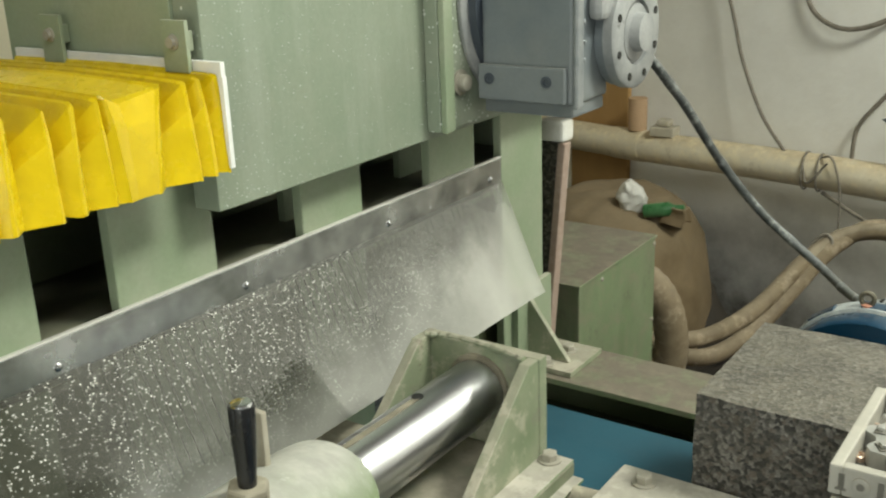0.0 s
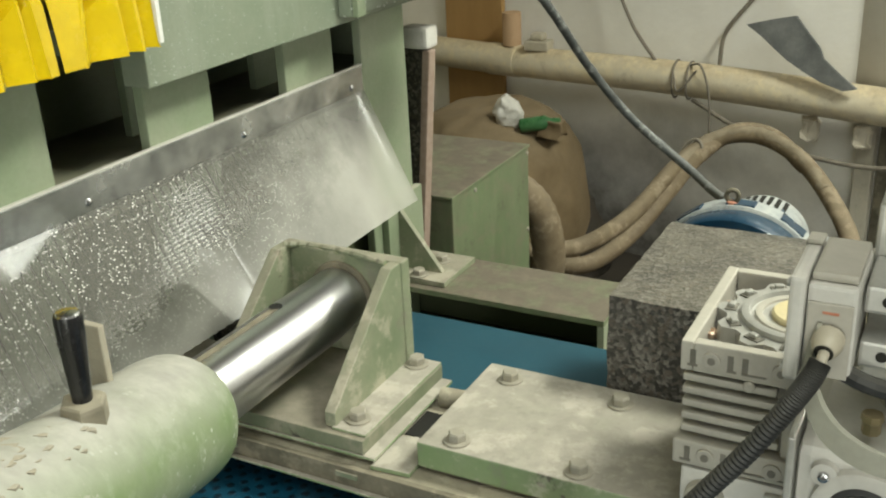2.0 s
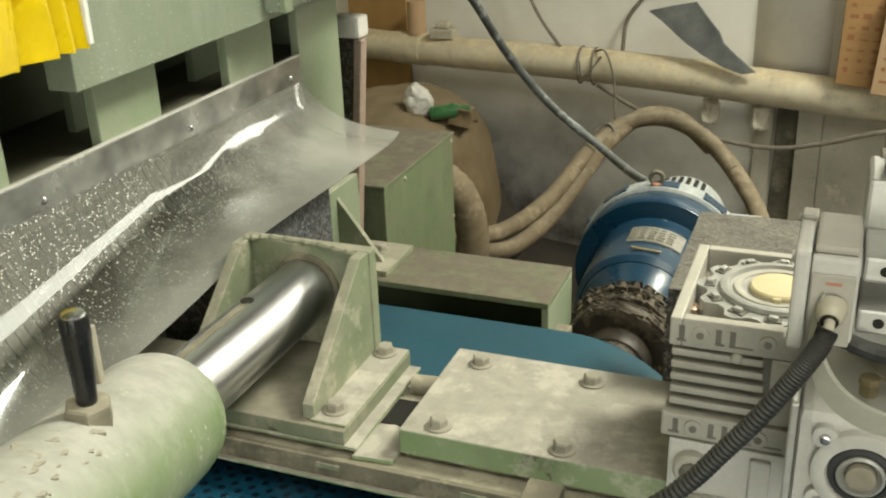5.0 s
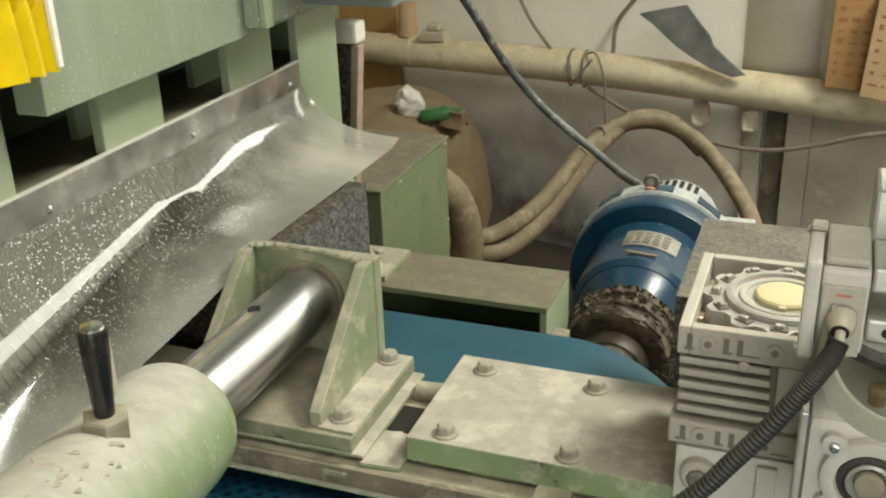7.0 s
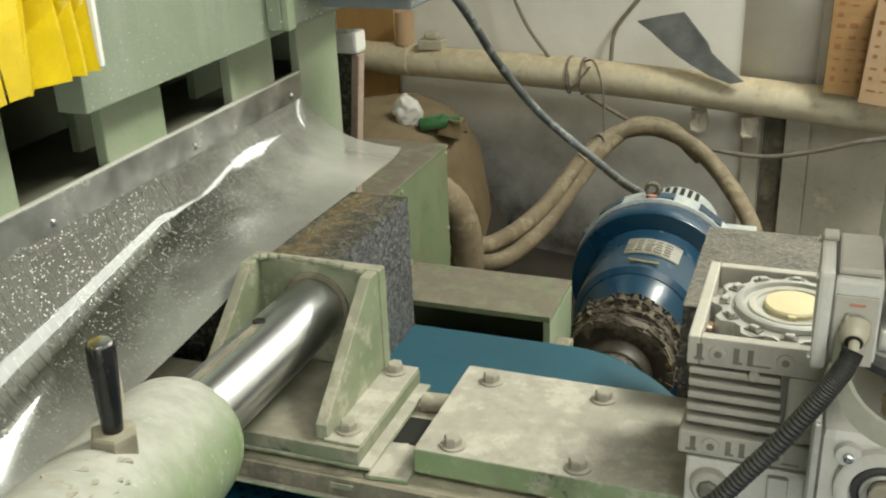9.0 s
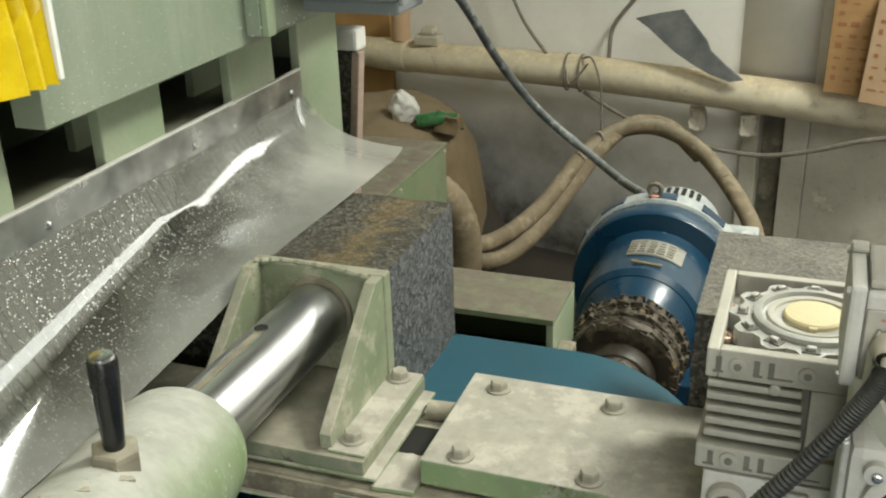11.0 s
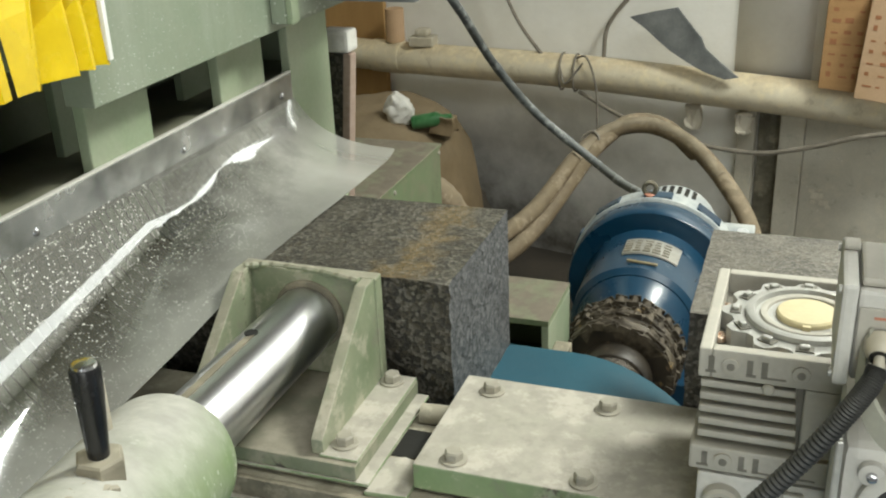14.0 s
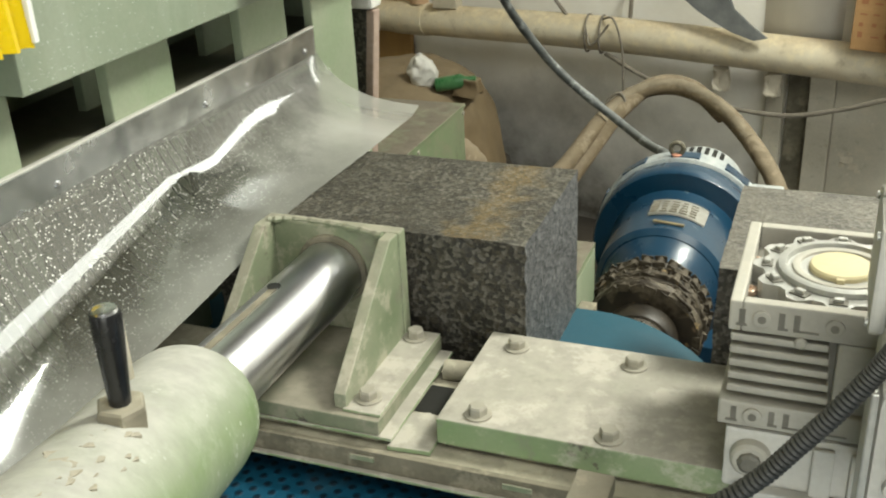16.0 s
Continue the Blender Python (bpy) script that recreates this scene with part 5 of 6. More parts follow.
def gearbox_motor():
    m = thing("drive_motor", (0.53, -0.12, 0.8805), "pale grey electric motor standing upright with a terminal box", "electric motor")
    c = Vector((0.545, -0.115, 0))
    part("body", lathe([(1.05, 0.082), (1.06, 0.090), (1.23, 0.090), (1.24, 0.086)], c, (0, 0, 1), 48), ALU_PALE, m, smooth=True)
    part("base_flange", lathe([(0.881, 0.060), (1.03, 0.060), (1.034, 0.1), (1.049, 0.1)], c, (0, 0, 1), 40), ALU, m, smooth=True)
    part("fan_cover", lathe([(1.2405, 0.098), (1.26, 0.101), (1.30, 0.099), (1.36, 0.092), (1.39, 0.08)], c, (0, 0, 1), 48), SMOKED, m, "smoky grey fan cover", smooth=True)
    part("cover_screw", lathe([(0, 0.005), (0.012, 0.0045)], (0.452, -0.155, 1.262), (-1, -0.4, 0), 10), BOLT, m)
    for z in (1.180, 1.130):
        lug = part("lug", box(0.437, 0.475, -0.235, -0.165, z - 0.012, z + 0.012, 0.003), ALU_BRIGHT, m)
        part("bolt_hole", cyl((0.455, -0.2352, z), (0.455, -0.2358, z), 0.0048, 14), VOID, lug)
    for n, x in enumerate((0.487, 0.507, 0.527, 0.547)):
        part("cooling_fin", box(x, x + 0.004, -0.222 - 0.004 * n, -0.19, 1.06, 1.235, 0.001), ALU_PALE, m)
    part("back_plate", box(0.434, 0.474, -0.164, -0.09, 1.065, 1.238, 0.004), ALU_BRIGHT, m, "bright cast side plate")
    fit_to_view(m, EYE_SHRINK)
    part("foot", box(0.46, 0.62, -0.26, -0.12, 0.8807, 0.94, 0.003), ALU, m)
    t = part("terminal_box", box(0.3965, 0.4335, -0.322, -0.238, 1.150, 1.226, 0.004), ALU_PALE, m)
    part("lid", box(0.384, 0.396, -0.328, -0.230, 1.144, 1.232, 0.0035), ALU_PALE, t)
    part("lid_ridge", box(0.3845, 0.3975, -0.262, -0.244, 1.2325, 1.237, 0.0018), ALU, t)
    part("lid_cap", box(0.398, 0.432, -0.317, -0.242, 1.2265, 1.234, 0.003), ALU, t)
    part("shelf", box(0.398, 0.431, -0.3245, -0.3225, 1.150, 1.212, 0.001), ALU, t)
    for y, z in ((-0.321, 1.2245), (-0.321, 1.152), (-0.238, 1.2245)):
        part("lid_screw", lathe([(0, 0.0036), (0.0025, 0.0034)], (0.384, y, z), (-1, 0, 0), 10), ALU_BRIGHT, t)
    part("gland", lathe([(0, 0.0118), (0.008, 0.0118), (0.014, 0.0100), (0.018, 0.0080)], (0.4158, -0.3247, 1.185), (-0.06, -1, -0.28), 24), GLAND, m, "ivory plastic cable gland", smooth=True)
    part("gland_mouth", lathe([(0.0178, 0.0072), (0.0188, 0.0072)], (0.4158, -0.3247, 1.185), (-0.06, -1, -0.28), 20), VOID, m)
    part("scuff_bar", box(0.409, 0.421, -0.3251, -0.3246, 1.2035, 1.2055, 0), REDCAP, t)
    k = thing("corrugated_conduit", (0.36, -0.36, 0.90), "black corrugated rubber cable conduit", "conduit")
    way = [(0.4145, -0.352, 1.1775), (0.411, -0.358, 1.168), (0.403, -0.360, 1.152), (0.389, -0.361, 1.126), (0.368, -0.361, 1.090), (0.344, -0.361, 1.054), (0.318, -0.360, 1.016), (0.280, -0.357, 0.975), (0.228, -0.35, 0.935), (0.16, -0.335, 0.898)]
    part("sleeve", sweep(way, lambda i: 0.0088 if i % 2 else 0.0076, 18, 18), RUBBER, k, smooth=False)
    part("inner_wire", sweep([(0.4155, -0.338, 1.181), (0.415, -0.347, 1.1785), (0.4145, -0.354, 1.174)], 0.0042, 12, 6), GLAND, k, smooth=True)
    part("end_clip", box(0.135, 0.175, -0.35, -0.2265, 0.868, 0.888, 0.002), GRIMY, k)
    s = thing("plastic_strap", (0.46, -0.27, 1.02), "milky curved plastic strap beside the motor", "strap")
    bm = bmesh.new()
    rows = []
    for q in spline([(0.413, -0.262, 1.128), (0.413, -0.275, 1.095), (0.428, -0.287, 1.063), (0.455, -0.292, 1.043), (0.49, -0.290, 1.034), (0.54, -0.275, 1.034)], 6):
        rows.append([bm.verts.new((q.x + dx, q.y + dy, q.z + dz)) for dx, dy, dz in ((0, 0, 0.0), (0.003, 0.004, 0.002), (0.009, 0.004, 0.020), (0.006, 0, 0.020))])
    for a, b in zip(rows, rows[1:]):
        for i in range(4):
            bm.faces.new((a[i], a[(i + 1) % 4], b[(i + 1) % 4], b[i]))
    bm.faces.new(rows[0])
    bm.faces.new(rows[-1][::-1])
    part("band", bm, STRAP, s, smooth=True)
    part("fitting", lathe([(0, 0.008), (0.010, 0.008), (0.012, 0.0095), (0.018, 0.009)], (0.468, -0.243, 1.046), (0, 0, 1), 8), BRASS, s, "brass fitting")
    part("cable_stub", sweep([(0.434, -0.24, 1.10), (0.46, -0.25, 1.095), (0.49, -0.24, 1.085)], 0.008, 10, 5), RUBBER, s)
    part("white_pipe", lathe([(0, 0.011), (0.05, 0.011), (0.052, 0.014), (0.07, 0.014)], (0.505, -0.245, 1.045), (0, 0, 1), 20), ALU_BRIGHT, s, smooth=True)
    fit_to_view(s, Matrix.Translation((-0.012, 0, 0.015)) @ EYE_SHRINK)
    return m


def outfeed():
    o = thing("outfeed_table", (0.6, 0.17, FLOOR), "grimy steel outfeed table beyond the belt", "outfeed table")
    part("top", box(0.30, 1.25, 0.01, 0.31, 0.755, BELT_TOP - 0.0005, 0.002), GRIMY, o)
    for x in (0.42, 1.15):
        part("leg", box(x, x + 0.05, 0.13, 0.18, FLOOR, 0.755, 0.002), GREEN_DIM, o)
    return o


# ---- along the wall ----
def along(u, d, z):
    """A place by its way along the wall, its distance before it and its height."""
    return WALL @ Vector((u, -d, z))


def wall_pipe():
    p = thing("drain_pipe", (-0.6, 2.93, 0.50), "dusty cream plastic pipe along the wall", "pipe")
    way = [(-2.3, 3.36, 0.543), (-1.5, 3.14, 0.548), (-0.6, 2.93, 0.568), (0.05, 2.78, 0.562), (0.46, 2.68, 0.556), (1.3, 2.48, 0.530)]
    part("tube", sweep(way, 0.068, 28, 6), PVC, p, smooth=True)
    part("socket", sweep([(-1.52, 3.145, 0.548), (-1.44, 3.126, 0.549), (-1.36, 3.107, 0.550)], 0.072, 28, 3), PVC, p, smooth=True)
    for x, y in ((-0.06, 2.82), (0.13, 2.775)):
        k = thing("pipe_hook", (x, y, 0.42), "pale plaster-smeared pipe hook on the wall", "pipe hook", "pipe hooks")
        bm = box(x - 0.018, x + 0.018, y - 0.012, y + 0.16, 0.42, 0.445, 0.006)
        box(x - 0.028, x + 0.024, y - 0.03, y + 0.02, 0.400, 0.482, 0.010, bm)
        bmesh.ops.subdivide_edges(bm, edges=bm.edges, cuts=2)
        part("arm", rough_up(rough_up(bm, 0.016, 30), 0.01, 60), SMEAR, k)
    single("socket_box", (-1.26, 3.09, 0.608), box(-1.31, -1.20, 3.03, 3.11, 0.616, 0.658, 0.006, box(-1.285, -1.225, 3.04, 3.10, 0.6585, 0.690, 0.012)), GLAND, "small ivory plastic junction box on the pipe", "junction box")
    for u, z0 in ((0.10, 0.0), (0.16, 0.01)):
        x, y = -0.70 + u, 2.945 - 0.23 * u
        w = thing("wire_tie", (x, y, 0.50), "twisted wire loop round the pipe", "wire tie", "wire ties")
        part("loop", sweep([(x + 0.05 * math.sin(a) * z0, y + 0.0725 * math.cos(a), 0.567 + 0.0735 * math.sin(a)) for a in [2 * math.pi * k / 12 for k in range(13)]], 0.0045, 6, 3), WIRE, w)
        part("tail", sweep([(x, y - 0.02, 0.632), (x + 0.06, y - 0.085, 0.645), (x + 0.10, y - 0.10, 0.53), (x + 0.108, y - 0.10, 0.36)] if u > 0.12 else [(x, y - 0.05, 0.60), (x + 0.03, y - 0.088, 0.54), (x + 0.10, y - 0.09, 0.625)], 0.0042, 6, 6), WIRE, w)
    return p


def hoses():
    h = thing("canvas_hose", (-0.3, 2.0, 0.25), "dusty beige canvas hose in a high loop", "hose", "hoses")
    part("tube", sweep([(-1.0, 1.62, 0.30), (-0.80, 1.60, 0.315), (-0.647, 1.62, 0.325), (-0.533, 1.72, 0.328), (-0.442, 1.9, 0.377), (-0.361, 2.08, 0.484), (-0.269, 2.18, 0.555), (-0.138, 2.2, 0.580), (0.007, 2.12, 0.550), (0.139, 1.94, 0.488), (0.235, 1.76, 0.40), (0.29, 1.6, 0.20), (0.31, 1.5, FLOOR + 0.03)], 0.0265, 16), HOSE, h, smooth=True)
    part("dust_cake", rough_up(sweep([(-0.355, 2.078, 0.494), (-0.269, 2.176, 0.5635), (-0.138, 2.196, 0.5885), (0.007, 2.116, 0.5585), (0.125, 1.956, 0.502)], lambda i: 0.0225 - 0.0035 * abs(math.sin(1.3 * i)), 16), 0.004, 60), HOSE_DUST, h, "pale cake of dust on the hose", smooth=True)
    h = thing("canvas_hose", (-0.4, 1.9, 0.25), "dusty beige canvas hose tied under the looped one", "hose", "hoses")
    part("tube", sweep([(-1.0, 1.66, 0.25), (-0.82, 1.65, 0.268), (-0.686, 1.65, 0.272), (-0.517, 1.66, 0.284), (-0.44, 1.86, 0.313), (-0.365, 2.04, 0.42), (-0.30, 2.13, 0.515), (-0.21, 2.24, 0.575), (-0.10, 2.30, 0.55), (0.0, 2.36, 0.44)], 0.027, 16), HOSE, h, smooth=True)
    part("binding", sweep([(-0.325 + 0.036 * math.sin(a), 2.125 + 0.012 * math.cos(a), 0.512 + 0.052 * math.cos(a) + 0.02 * math.sin(a)) for a in [2 * math.pi * k / 12 for k in range(13)]], 0.005, 8, 4), WIRE, h, "wire binding round both hoses")
    h = thing("thick_hose", (-0.60, 1.45, 0.2), "brown ribbed suction hose behind the metal box", "hose")
    part("tube", sweep([(-0.66, 1.42, 0.62), (-0.575, 1.43, 0.55), (-0.545, 1.45, 0.42), (-0.56, 1.46, 0.25), (-0.60, 1.46, FLOOR + 0.04)], lambda i: 0.046 + 0.003 * (i % 2), 16, 9), HOSE, h, smooth=True)


def cables():
    c = thing("power_cable", (-0.3, 1.5, 0.6), "thick grey rubber power cable sagging to the motor", "cable")
    part("cord", sweep([(-0.62, 0.85, 1.62), (-0.57, 1.12, 1.35), (-0.51, 1.378, 1.11), (-0.476, 1.566, 0.925), (-0.378, 1.658, 0.76), (-0.21, 1.655, 0.632), (-0.11, 1.53, 0.62), (-0.036, 1.375, 0.652), (0.0, 1.28, 0.672)], lambda i: 0.0118 + (0.0015 if i % 11 == 3 else 0), 14, 8), CABLE, c, smooth=True)
    lines = [
        ([(-1.16, 0.03, 1.55), (-1.00, 0.05, 1.19), (-0.92, 0.07, 0.97), (-0.80, 0.10, 0.76), (-0.66, 0.14, 0.625)], 0.010, "thin grey wire hanging to the pipe"),
        ([(-0.70, 0.02, 1.35), (-0.66, 0.03, 1.19), (-0.55, 0.04, 1.115), (-0.42, 0.04, 1.12), (-0.28, 0.02, 1.20), (-0.1, 0.02, 1.4)], 0.013, "brown wire loop on the wall"),
        ([(-0.22, 0.02, 1.0), (-0.345, 0.03, 0.85), (-0.42, 0.04, 0.74), (-0.43, 0.05, 0.62)], 0.011, "brown wire running down behind the pipe"),
        ([(-1.8, 0.02, 1.5), (-1.45, 0.02, 1.22), (-1.18, 0.02, 1.52)], 0.010, "grey wire high on the wall"),
    ]
    for pts, r, label in lines:
        w = thing("wall_wire", along(*pts[2][:2], pts[2][2]), label, "wire", "wall wires")
        part("cord", sweep([along(*q) for q in [(p[0] + 0.6, p[1], p[2]) for p in pts]], r * 0.75, 8), WIRE, w, smooth=True)
    w = thing("slack_wire", (0.1, 2.7, 0.35), "dusty brown wire hanging slack under the pipe", "wire", "wall wires")
    part("cord", sweep([(-0.52, 2.87, 0.50), (-0.36, 2.80, 0.44), (-0.2, 2.74, 0.395), (0.0, 2.68, 0.37), (0.2, 2.62, 0.375), (0.38, 2.56, 0.43), (0.55, 2.50, 0.50), (0.8, 2.45, 0.55)], 0.0085, 8), WIRE, w, smooth=True)


def wall_clutter():
    s = thing("burlap_sack", (-1.33, 2.76, FLOOR), "full brown burlap sack slumped by the wall", "sack")
    bm = lathe([(0, 0.32), (0.05, 0.38), (0.30, 0.40), (0.54, 0.385), (0.62, 0.355), (0.675, 0.305), (0.71, 0.24), (0.735, 0.17), (0.75, 0.095), (0.758, 0.012)], (-1.33, 2.74, FLOOR), (0, 0, 1), 48)
    bmesh.ops.subdivide_edges(bm, edges=bm.edges, cuts=2, use_grid_fill=True)
    part("bag", rough_up(rough_up(bm, 0.05, 3.2), 0.012, 11), SACK, s, smooth=True)
    s = thing("burlap_sack", (-1.02, 2.86, FLOOR), "dark half-empty sack leaning on the full one", "sack")
    bm = lathe([(0, 0.16), (0.06, 0.18), (0.2, 0.15), (0.30, 0.10), (0.36, 0.06), (0.38, 0.03)], (-1.02, 2.86, FLOOR), (0, 0, 1), 32)
    bmesh.ops.subdivide_edges(bm, edges=bm.edges, cuts=2, use_grid_fill=True)
    part("bag", rough_up(rough_up(bm, 0.035, 5.0), 0.012, 18), CONCRETE, s, smooth=True)
    bm = bmesh.new()
    bmesh.ops.create_icosphere(bm, subdivisions=4, radius=0.060, matrix=pose(-1.20, 2.60, 0.462))
    single("foam_lump", (-1.20, 2.60, 0.40), rough_up(rough_up(bm, 0.03, 11), 0.01, 40), FOAM, "crumpled white foam lump on the sack", "foam lump", smooth=True)
    bm = lathe([(0, 0.028), (0.10, 0.030), (0.12, 0.016), (0.16, 0.012)], (-1.125, 2.58, 0.418), (0.8, 0.1, 0.15), 16)
    single("bottle", (-1.10, 2.58, 0.41), bm, LEAF, "green glass bottle lying on the sack", "bottle", smooth=True)
    bm = box(-1.06, -0.96, 2.57, 2.66, 0.375, 0.445, 0.006)
    bmesh.ops.subdivide_edges(bm, edges=bm.edges, cuts=3, use_grid_fill=True)
    single("rag", (-1.01, 2.61, 0.375), rough_up(bm, 0.02, 16), SACK, "folded brown rag on the sack", "rag")
    bm = box(-1.26, -0.92, 0.01, 0.035, FLOOR, 0.98, 0.003)
    bmesh.ops.transform(bm, verts=bm.verts, matrix=WALL @ Matrix.Scale(-1, 4, (0, 1, 0)))
    single("plywood_board", along(-1.1, 0.02, FLOOR), bm, WOOD, "orange plywood board against the wall", "board")
    single("cardboard_roll", (-1.40, 3.10, 0.59), cyl((-1.405, 3.12, 0.620), (-1.405, 3.12, 0.763), 0.042, 24), CARTON_PALE, "short cardboard roll standing on the pipe", "cardboard roll")
    b = thing("batten", along(0.66, 0.03, FLOOR), "pale upright batten under the pipe", "batten")
    bm = box(0.735, 0.800, 0.02, 0.06, FLOOR, 0.47, 0.003)
    bmesh.ops.transform(bm, verts=bm.verts, matrix=WALL @ Matrix.Scale(-1, 4, (0, 1, 0)))
    part("strip", bm, PALE_BOARD, b)
    # Flat dark strip paints the shade of the gap between batten and post.
    bm = box(0.8005, 0.895, 0.006, 0.012, FLOOR, 0.47, 0)
    bmesh.ops.transform(bm, verts=bm.verts, matrix=WALL @ Matrix.Scale(-1, 4, (0, 1, 0)))
    single("gap_shade_strip", along(0.795, 0.01, FLOOR), bm, GRIMY, "dark strip on the wall painting the shade of a gap", "wall chase")
    bm = box(0.986, 2.6, 0.008, 0.055, FLOOR, 0.475, 0.004)
    bmesh.ops.transform(bm, verts=bm.verts, matrix=WALL @ Matrix.Scale(-1, 4, (0, 1, 0)))
    p = thing("leaning_panel", along(1.5, 0.03, FLOOR), "grimy pale panel with a plaster splash, standing under the pipe", "panel")
    part("board", bm, PALE_BOARD, p)
    bm = bmesh.new()
    for u, z, w in ((1.030, 0.190, 0.012), (1.052, 0.172, 0.022), (1.078, 0.150, 0.016), (1.062, 0.198, 0.008), (1.095, 0.135, 0.009), (1.040, 0.150, 0.010)):
        box(u - w, u + w, 0.0553, 0.0593, z - 0.6 * w, z + 0.6 * w, 0.0015, bm)
    bmesh.ops.subdivide_edges(bm, edges=bm.edges, cuts=2)
    bmesh.ops.transform(bm, verts=bm.verts, matrix=WALL @ Matrix.Scale(-1, 4, (0, 1, 0)))
    part("plaster_splash", rough_up(bm, 0.006, 70), SMEAR, p, "dried white plaster splash")
    bm = box(0.8955, 0.985, 0.02, 0.07, FLOOR, 0.475, 0.004)
    bmesh.ops.transform(bm, verts=bm.verts, matrix=WALL @ Matrix.Scale(-1, 4, (0, 1, 0)))
    single("wall_post", along(0.94, 0.04, FLOOR), bm, PALE_BOARD, "pale grimy post beside the dark chase", "post")
    pts = [along(u, 0.03 + 0.2 * max(0.0, 0.86 - z), z) for u, z in ((0.30, 0.813), (0.39, 0.838), (0.482, 0.858), (0.535, 0.805), (0.585, 0.757), (0.605, 0.722), (0.67, 0.675), (0.738, 0.632), (0.69, 0.620), (0.61, 0.640), (0.535, 0.672), (0.47, 0.705), (0.42, 0.738), (0.36, 0.78))]
    out = WALL.to_3x3() @ Vector((0, -0.012, 0))
    single("rubber_flap", along(0.45, 0.03, 0.59), prism(pts, (0, -0.13, 0), out + Vector((0, -0.13, 0)), None, 0.002), FLAP, "dark grey rubber flap hanging over the pipe", "rubber flap")
    for n, (x0, x1, y0, y1, z0, z1, m, label) in enumerate(((0.372, 0.52, 2.60, 2.78, 0.628, 1.08, CARTON, "brown cardboard carton with red print on the pipe"), (0.485, 0.72, 2.50, 2.595, 0.626, 0.98, CARTON_PALE, "pale cardboard carton with red print on the pipe"))):
        c = thing("carton", ((x0 + x1) / 2, (y0 + y1) / 2, z0), label, "carton", "cartons")
        lean = Matrix.Translation((x0, y0, z0)) @ Matrix.Rotation(radians(WALL_TURN), 4, "Z") @ Matrix.Rotation(radians(4 if n else 1), 4, "Y") @ Matrix.Translation((-x0, -y0, -z0))
        part("case", box(x0, x1, y0, y1, z0, z1, 0.004, None, lean), m, c)
        rng = random.Random(7 + n)
        for r in range(9):
            z = z0 + 0.045 + 0.037 * r
            for k in range(3):
                if rng.random() < 0.75:
                    x = x0 + 0.02 + 0.042 * k
                    part("print_bar", box(x, x + rng.uniform(0.012, 0.03), y0 - 0.0012, y0 - 0.0004, z, z + rng.choice((0.006, 0.012, 0.018)), 0, None, lean), PRINT, c)


# ---- build it all ----
DUSTCAKE = painted("stone_dust_crust", (0.3476, 0.316, 0.2449), (0.4108, 0.3792, 0.3081), 40.0, 0.95, bump=0.5)
DUSTY_GREEN = painted("green_paint_under_dust", (0.16, 0.24, 0.095), (0.235, 0.29, 0.16), 8.0, 0.5, dust=1.0, dust_color=(0.43, 0.42, 0.375), cover=0.8, mottle=0.16, specks=0.2, chips=(0.36, 0.36, 0.29), film=0.3)
machine_bed()
carriage = machine_carriage()
head_motor = gear_motor()
folds = bellows()
curtains = [curtain(-0.45, 0.505, 58, 0.0, "clear plastic splash curtain dulled by grey stone slurry"), curtain(-1.3, -0.43, 1, 0.0025, "clear plastic splash curtain overlapping its neighbour")]
curtain_rail()
conveyor()
lower_belt()
leading_block = stone_block("rough grey granite block dusty on top, on the belt", GRANITE_GREY, GRANITE_GREY, 0.40)
following_block = stone_block("wet brown granite block with a sawn face and ochre stain", GRANITE_DARK, GRANITE_SAWN, 0.46)
frame_rail()
shaft_bracket()
shaft_and_sleeve()
drive_plate()
cross_channel()
chip_box()
stone_offcut()
blue_reducer()
worm_gearbox()
gearbox_motor()
outfeed()
wall_pipe()
hoses()
cables()
wall_clutter()


# ---- what moves ----
def stroke(t):
    """The carriage's way along its slide: a steady stroke with short stops, out and back."""
    low, high, pace = -0.249, -0.069, 0.1165
    run = (high - low) / pace
    s = (t + 0.07) % 3.99
    if s < run:
        return low + pace * s
    if s < run + 0.50:
        return high
    if s < 2 * run + 0.50:
        return high - pace * (s - run - 0.50)
    return low


def pushing_edge(t):
    """How far the following stone's leading face has come; held back a little so the curtain fits the camera's view."""
    return -0.548 + 0.0343 * t - float(np.interp(t, (2.1, 2.5, 3.0, 3.5, 4.3), (0, 0.004, 0.012, 0.010, 0)))


def pushed_slopes(t, y):
    """Slopes of the sheet while the stone pushes it out: flat as a board over the stone, then folding over it;
    beside the stone the fold comes up from the hem."""
    dx, dz = pushing_edge(t) - HINGE[0] + 0.003, HINGE[1] - BELT_TOP - 0.236
    bulged = eased((t - 2.4) / 0.6)
    flat = math.degrees(math.atan2(dz, dx)) + bulged * 12.0 * (0.2 - y)
    beyond = 0.45 * eased((y - 0.28) / 0.2) * (1 - bulged)
    w, over = eased((0.08 - y) / 0.30), eased((t - 2.95) / (0.85 + 0.45 * eased((y - 0.15) / 0.15)))
    lower = float(np.interp(t, (2.1, 2.5, 3.0, 3.5, 4.5), (1.3, 0.85, 0.45, 0.2, 0.0))) * min(1.0, max(0.0, (0.1 - y) / 0.2))
    rows = []
    for k in range(STRIPS):
        s = (k + 0.5) / STRIPS
        board = flat + (67.0 - flat) * (max(0.0, 1 - k / (0.09 * STRIPS)) ** 1.3 - 0.04)
        board += (67.0 - board) * beyond
        rows.append((1 - w) * (board + (lifted_slope(s, y) - board) * over) + w * lifted_slope(s, y, lower))
    return rows


@functools.lru_cache(None)
def shape(t, y):
    """The sheet's slopes from hinge to hem at a time."""
    return pushed_slopes(t, y) if t > 1.7 else HANG


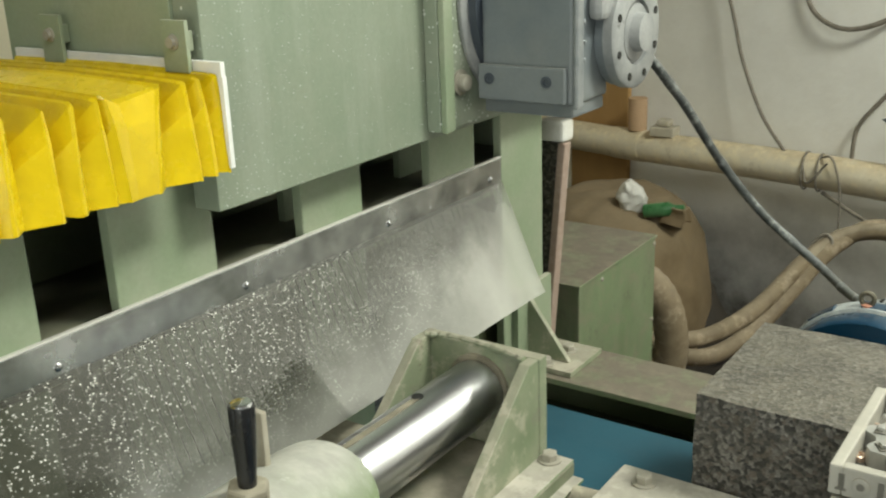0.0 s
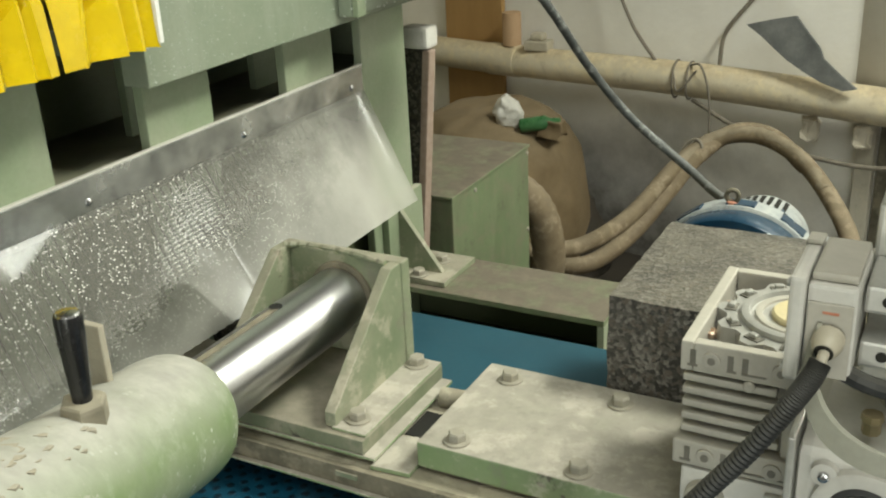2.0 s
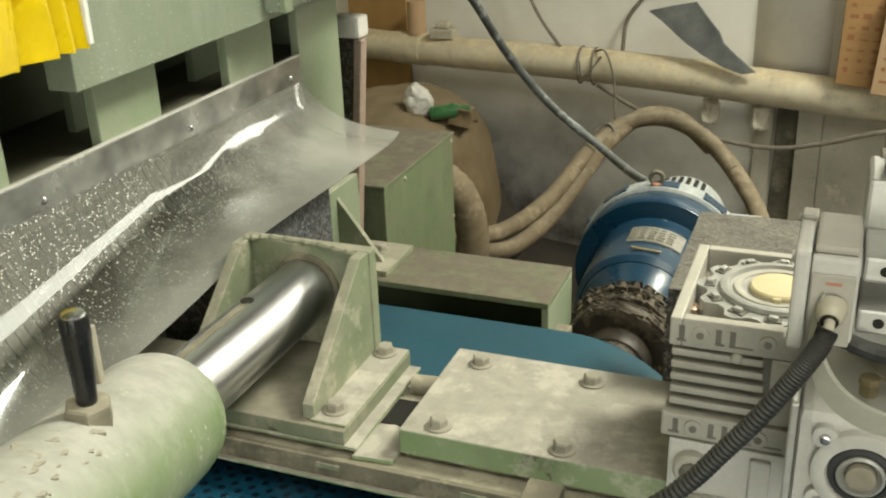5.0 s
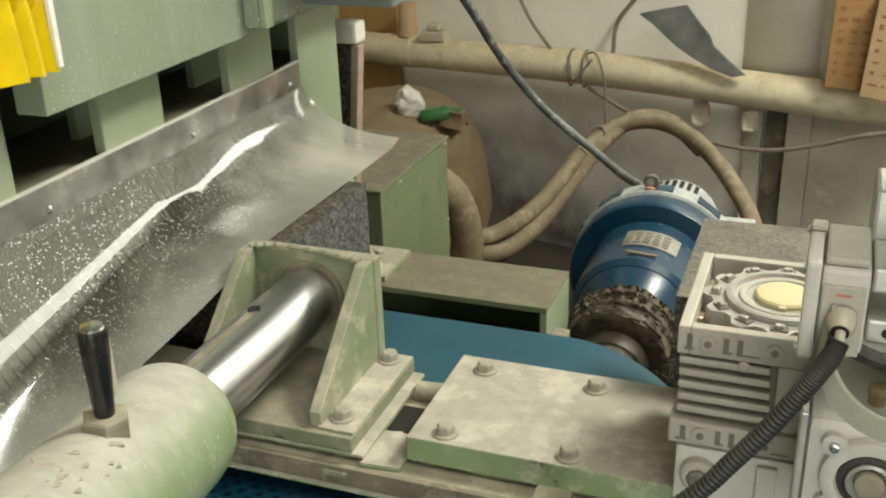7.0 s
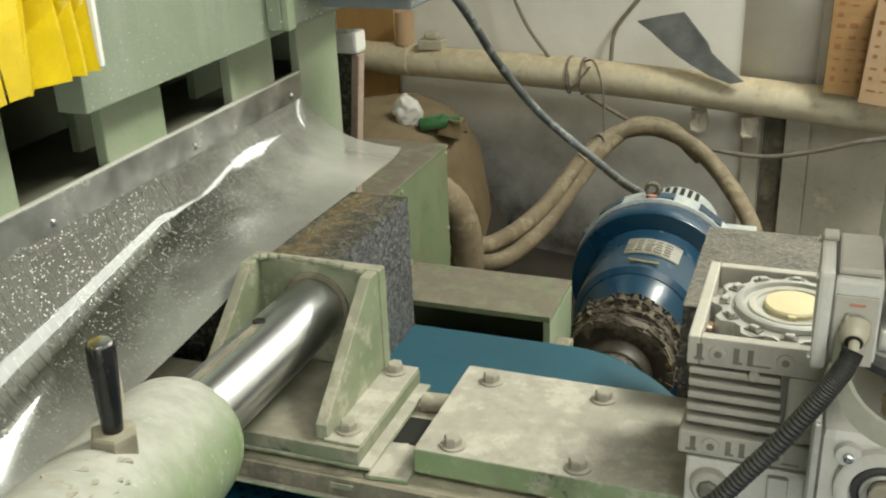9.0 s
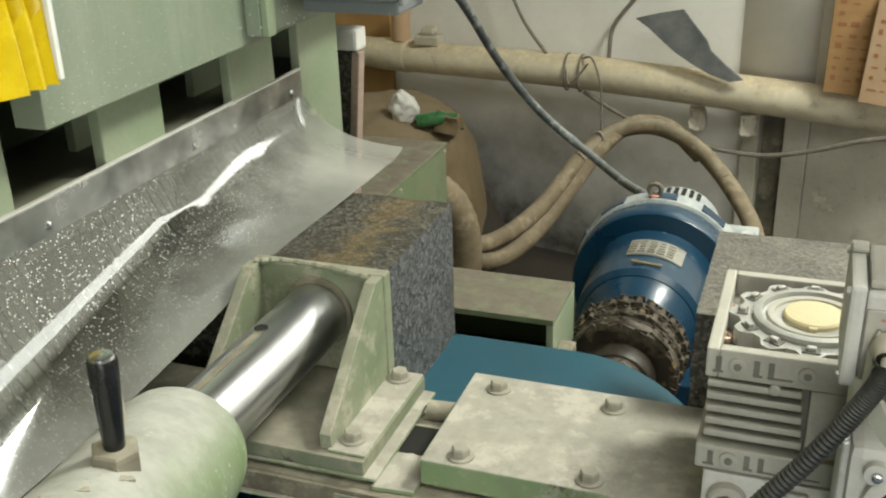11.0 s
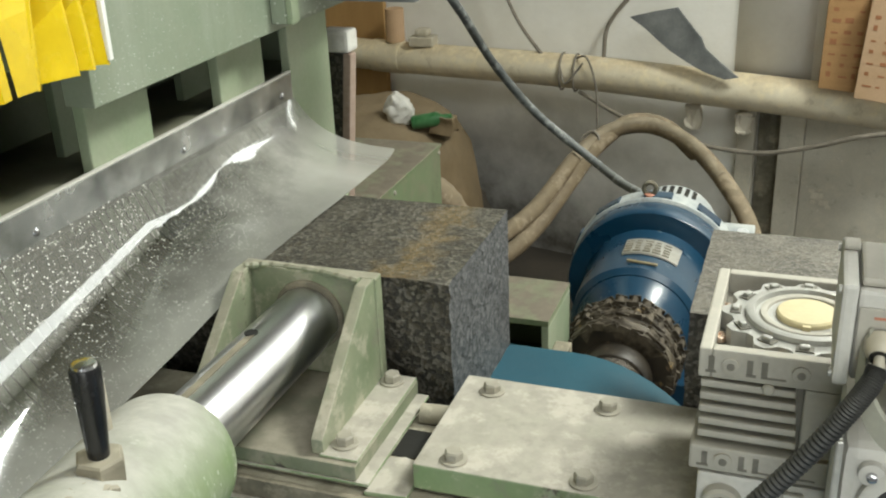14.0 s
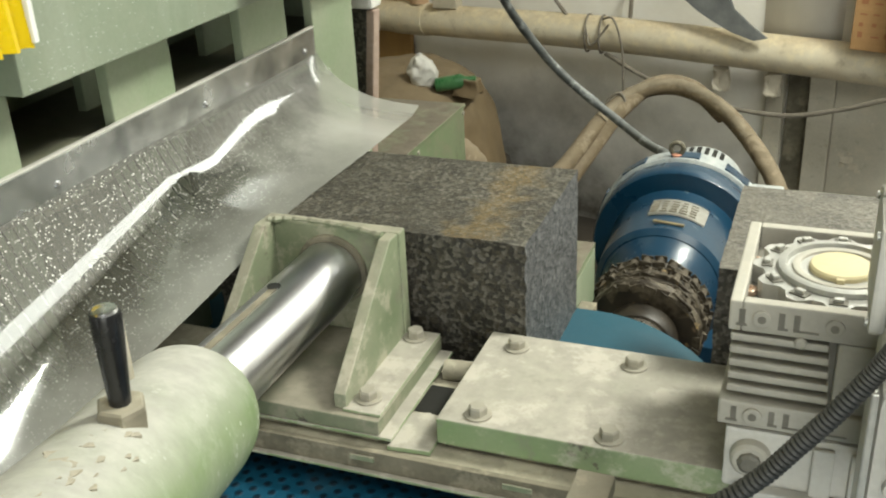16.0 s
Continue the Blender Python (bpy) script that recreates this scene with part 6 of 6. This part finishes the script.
@functools.lru_cache(None)
def hung(t, y, i):
    """Where the middle of a strip lies then, from the hinge."""
    ways = [radians(a) for a in shape(t, y)[:i + 1]]
    ends = [1.0] * i + [0.5]
    step = REACH / STRIPS
    return step * sum(e * math.cos(a) for e, a in zip(ends, ways)), -step * sum(e * math.sin(a) for e, a in zip(ends, ways))


def motions():
    times = [0.2 * k for k in range(81)]
    for ob, home in ((carriage, carriage.location.copy()), (head_motor, head_motor.location.copy())):
        walk(ob, [(t, pose(home.x, home.y + stroke(t) + 0.241, home.z)) for t in times])
    for fold, share in folds:
        walk(fold, [(t, pose(0, share * (stroke(t) + 0.241), 0)) for t in times])
    # the stones ride on the belt; their right-hand faces lead
    walk(leading_block, [(t, pose(x + 0.40, 0.172, BELT_TOP)) for t, x in ((0, 0.052), (1, 0.081), (2, 0.119), (3, 0.158), (4, 0.195), (4.6, 0.220), (5.2, 0.235), (6, 0.237), (16, 0.237))])
    walk(following_block, [(t, pose(pushing_edge(t), 0.174, BELT_TOP)) for t in (0, 1, 2, 2.5, 3, 3.5, 4.3, 5, 7, 10, 13, 16)])
    # the stone's upper edge lifts the curtain: one slope down to the edge, another below it
    step = REACH / STRIPS
    for pieces in curtains:
        for piece, i, y, across, twist in pieces:
            final = [lifted_slope((k + 0.5) / STRIPS, y) for k in range(STRIPS)]
            home = lifted_place(i / STRIPS, y)
            rows = []
            for t in (0, 1.7, 2.1, 2.5, 2.75, 3.0, 3.25, 3.5, 3.8, 4.15):
                angles = shape(t, y)
                x = sum(step * math.cos(radians(a)) for a in angles[:i])
                z = -sum(step * math.sin(radians(a)) for a in angles[:i])
                # each piece tilts sideways as the sheet does there
                (xa, za), (xb, zb) = (hung(t, at, i) for at in (y - 0.01, y + 0.01))
                lean = ((xb - xa) * math.sin(radians(angles[i])) + (zb - za) * math.cos(radians(angles[i]))) / 0.02
                flat = math.atan(lean) + radians(twist) if len(pieces) > STRIPS else 0.0
                back = Matrix.Rotation(radians(angles[i]), 3, "Y") @ Vector((0, across * (1 - math.cos(flat)), -across * math.sin(flat)))
                rows.append((t, pose(x + back.x, back.y, z + back.z, math.degrees(flat), angles[i], 0)))
            rows += [(t, pose(home.x, 0, home.z, 0, final[i], 0)) for t in (4.6, 16)]
            walk(piece, rows)


motions()
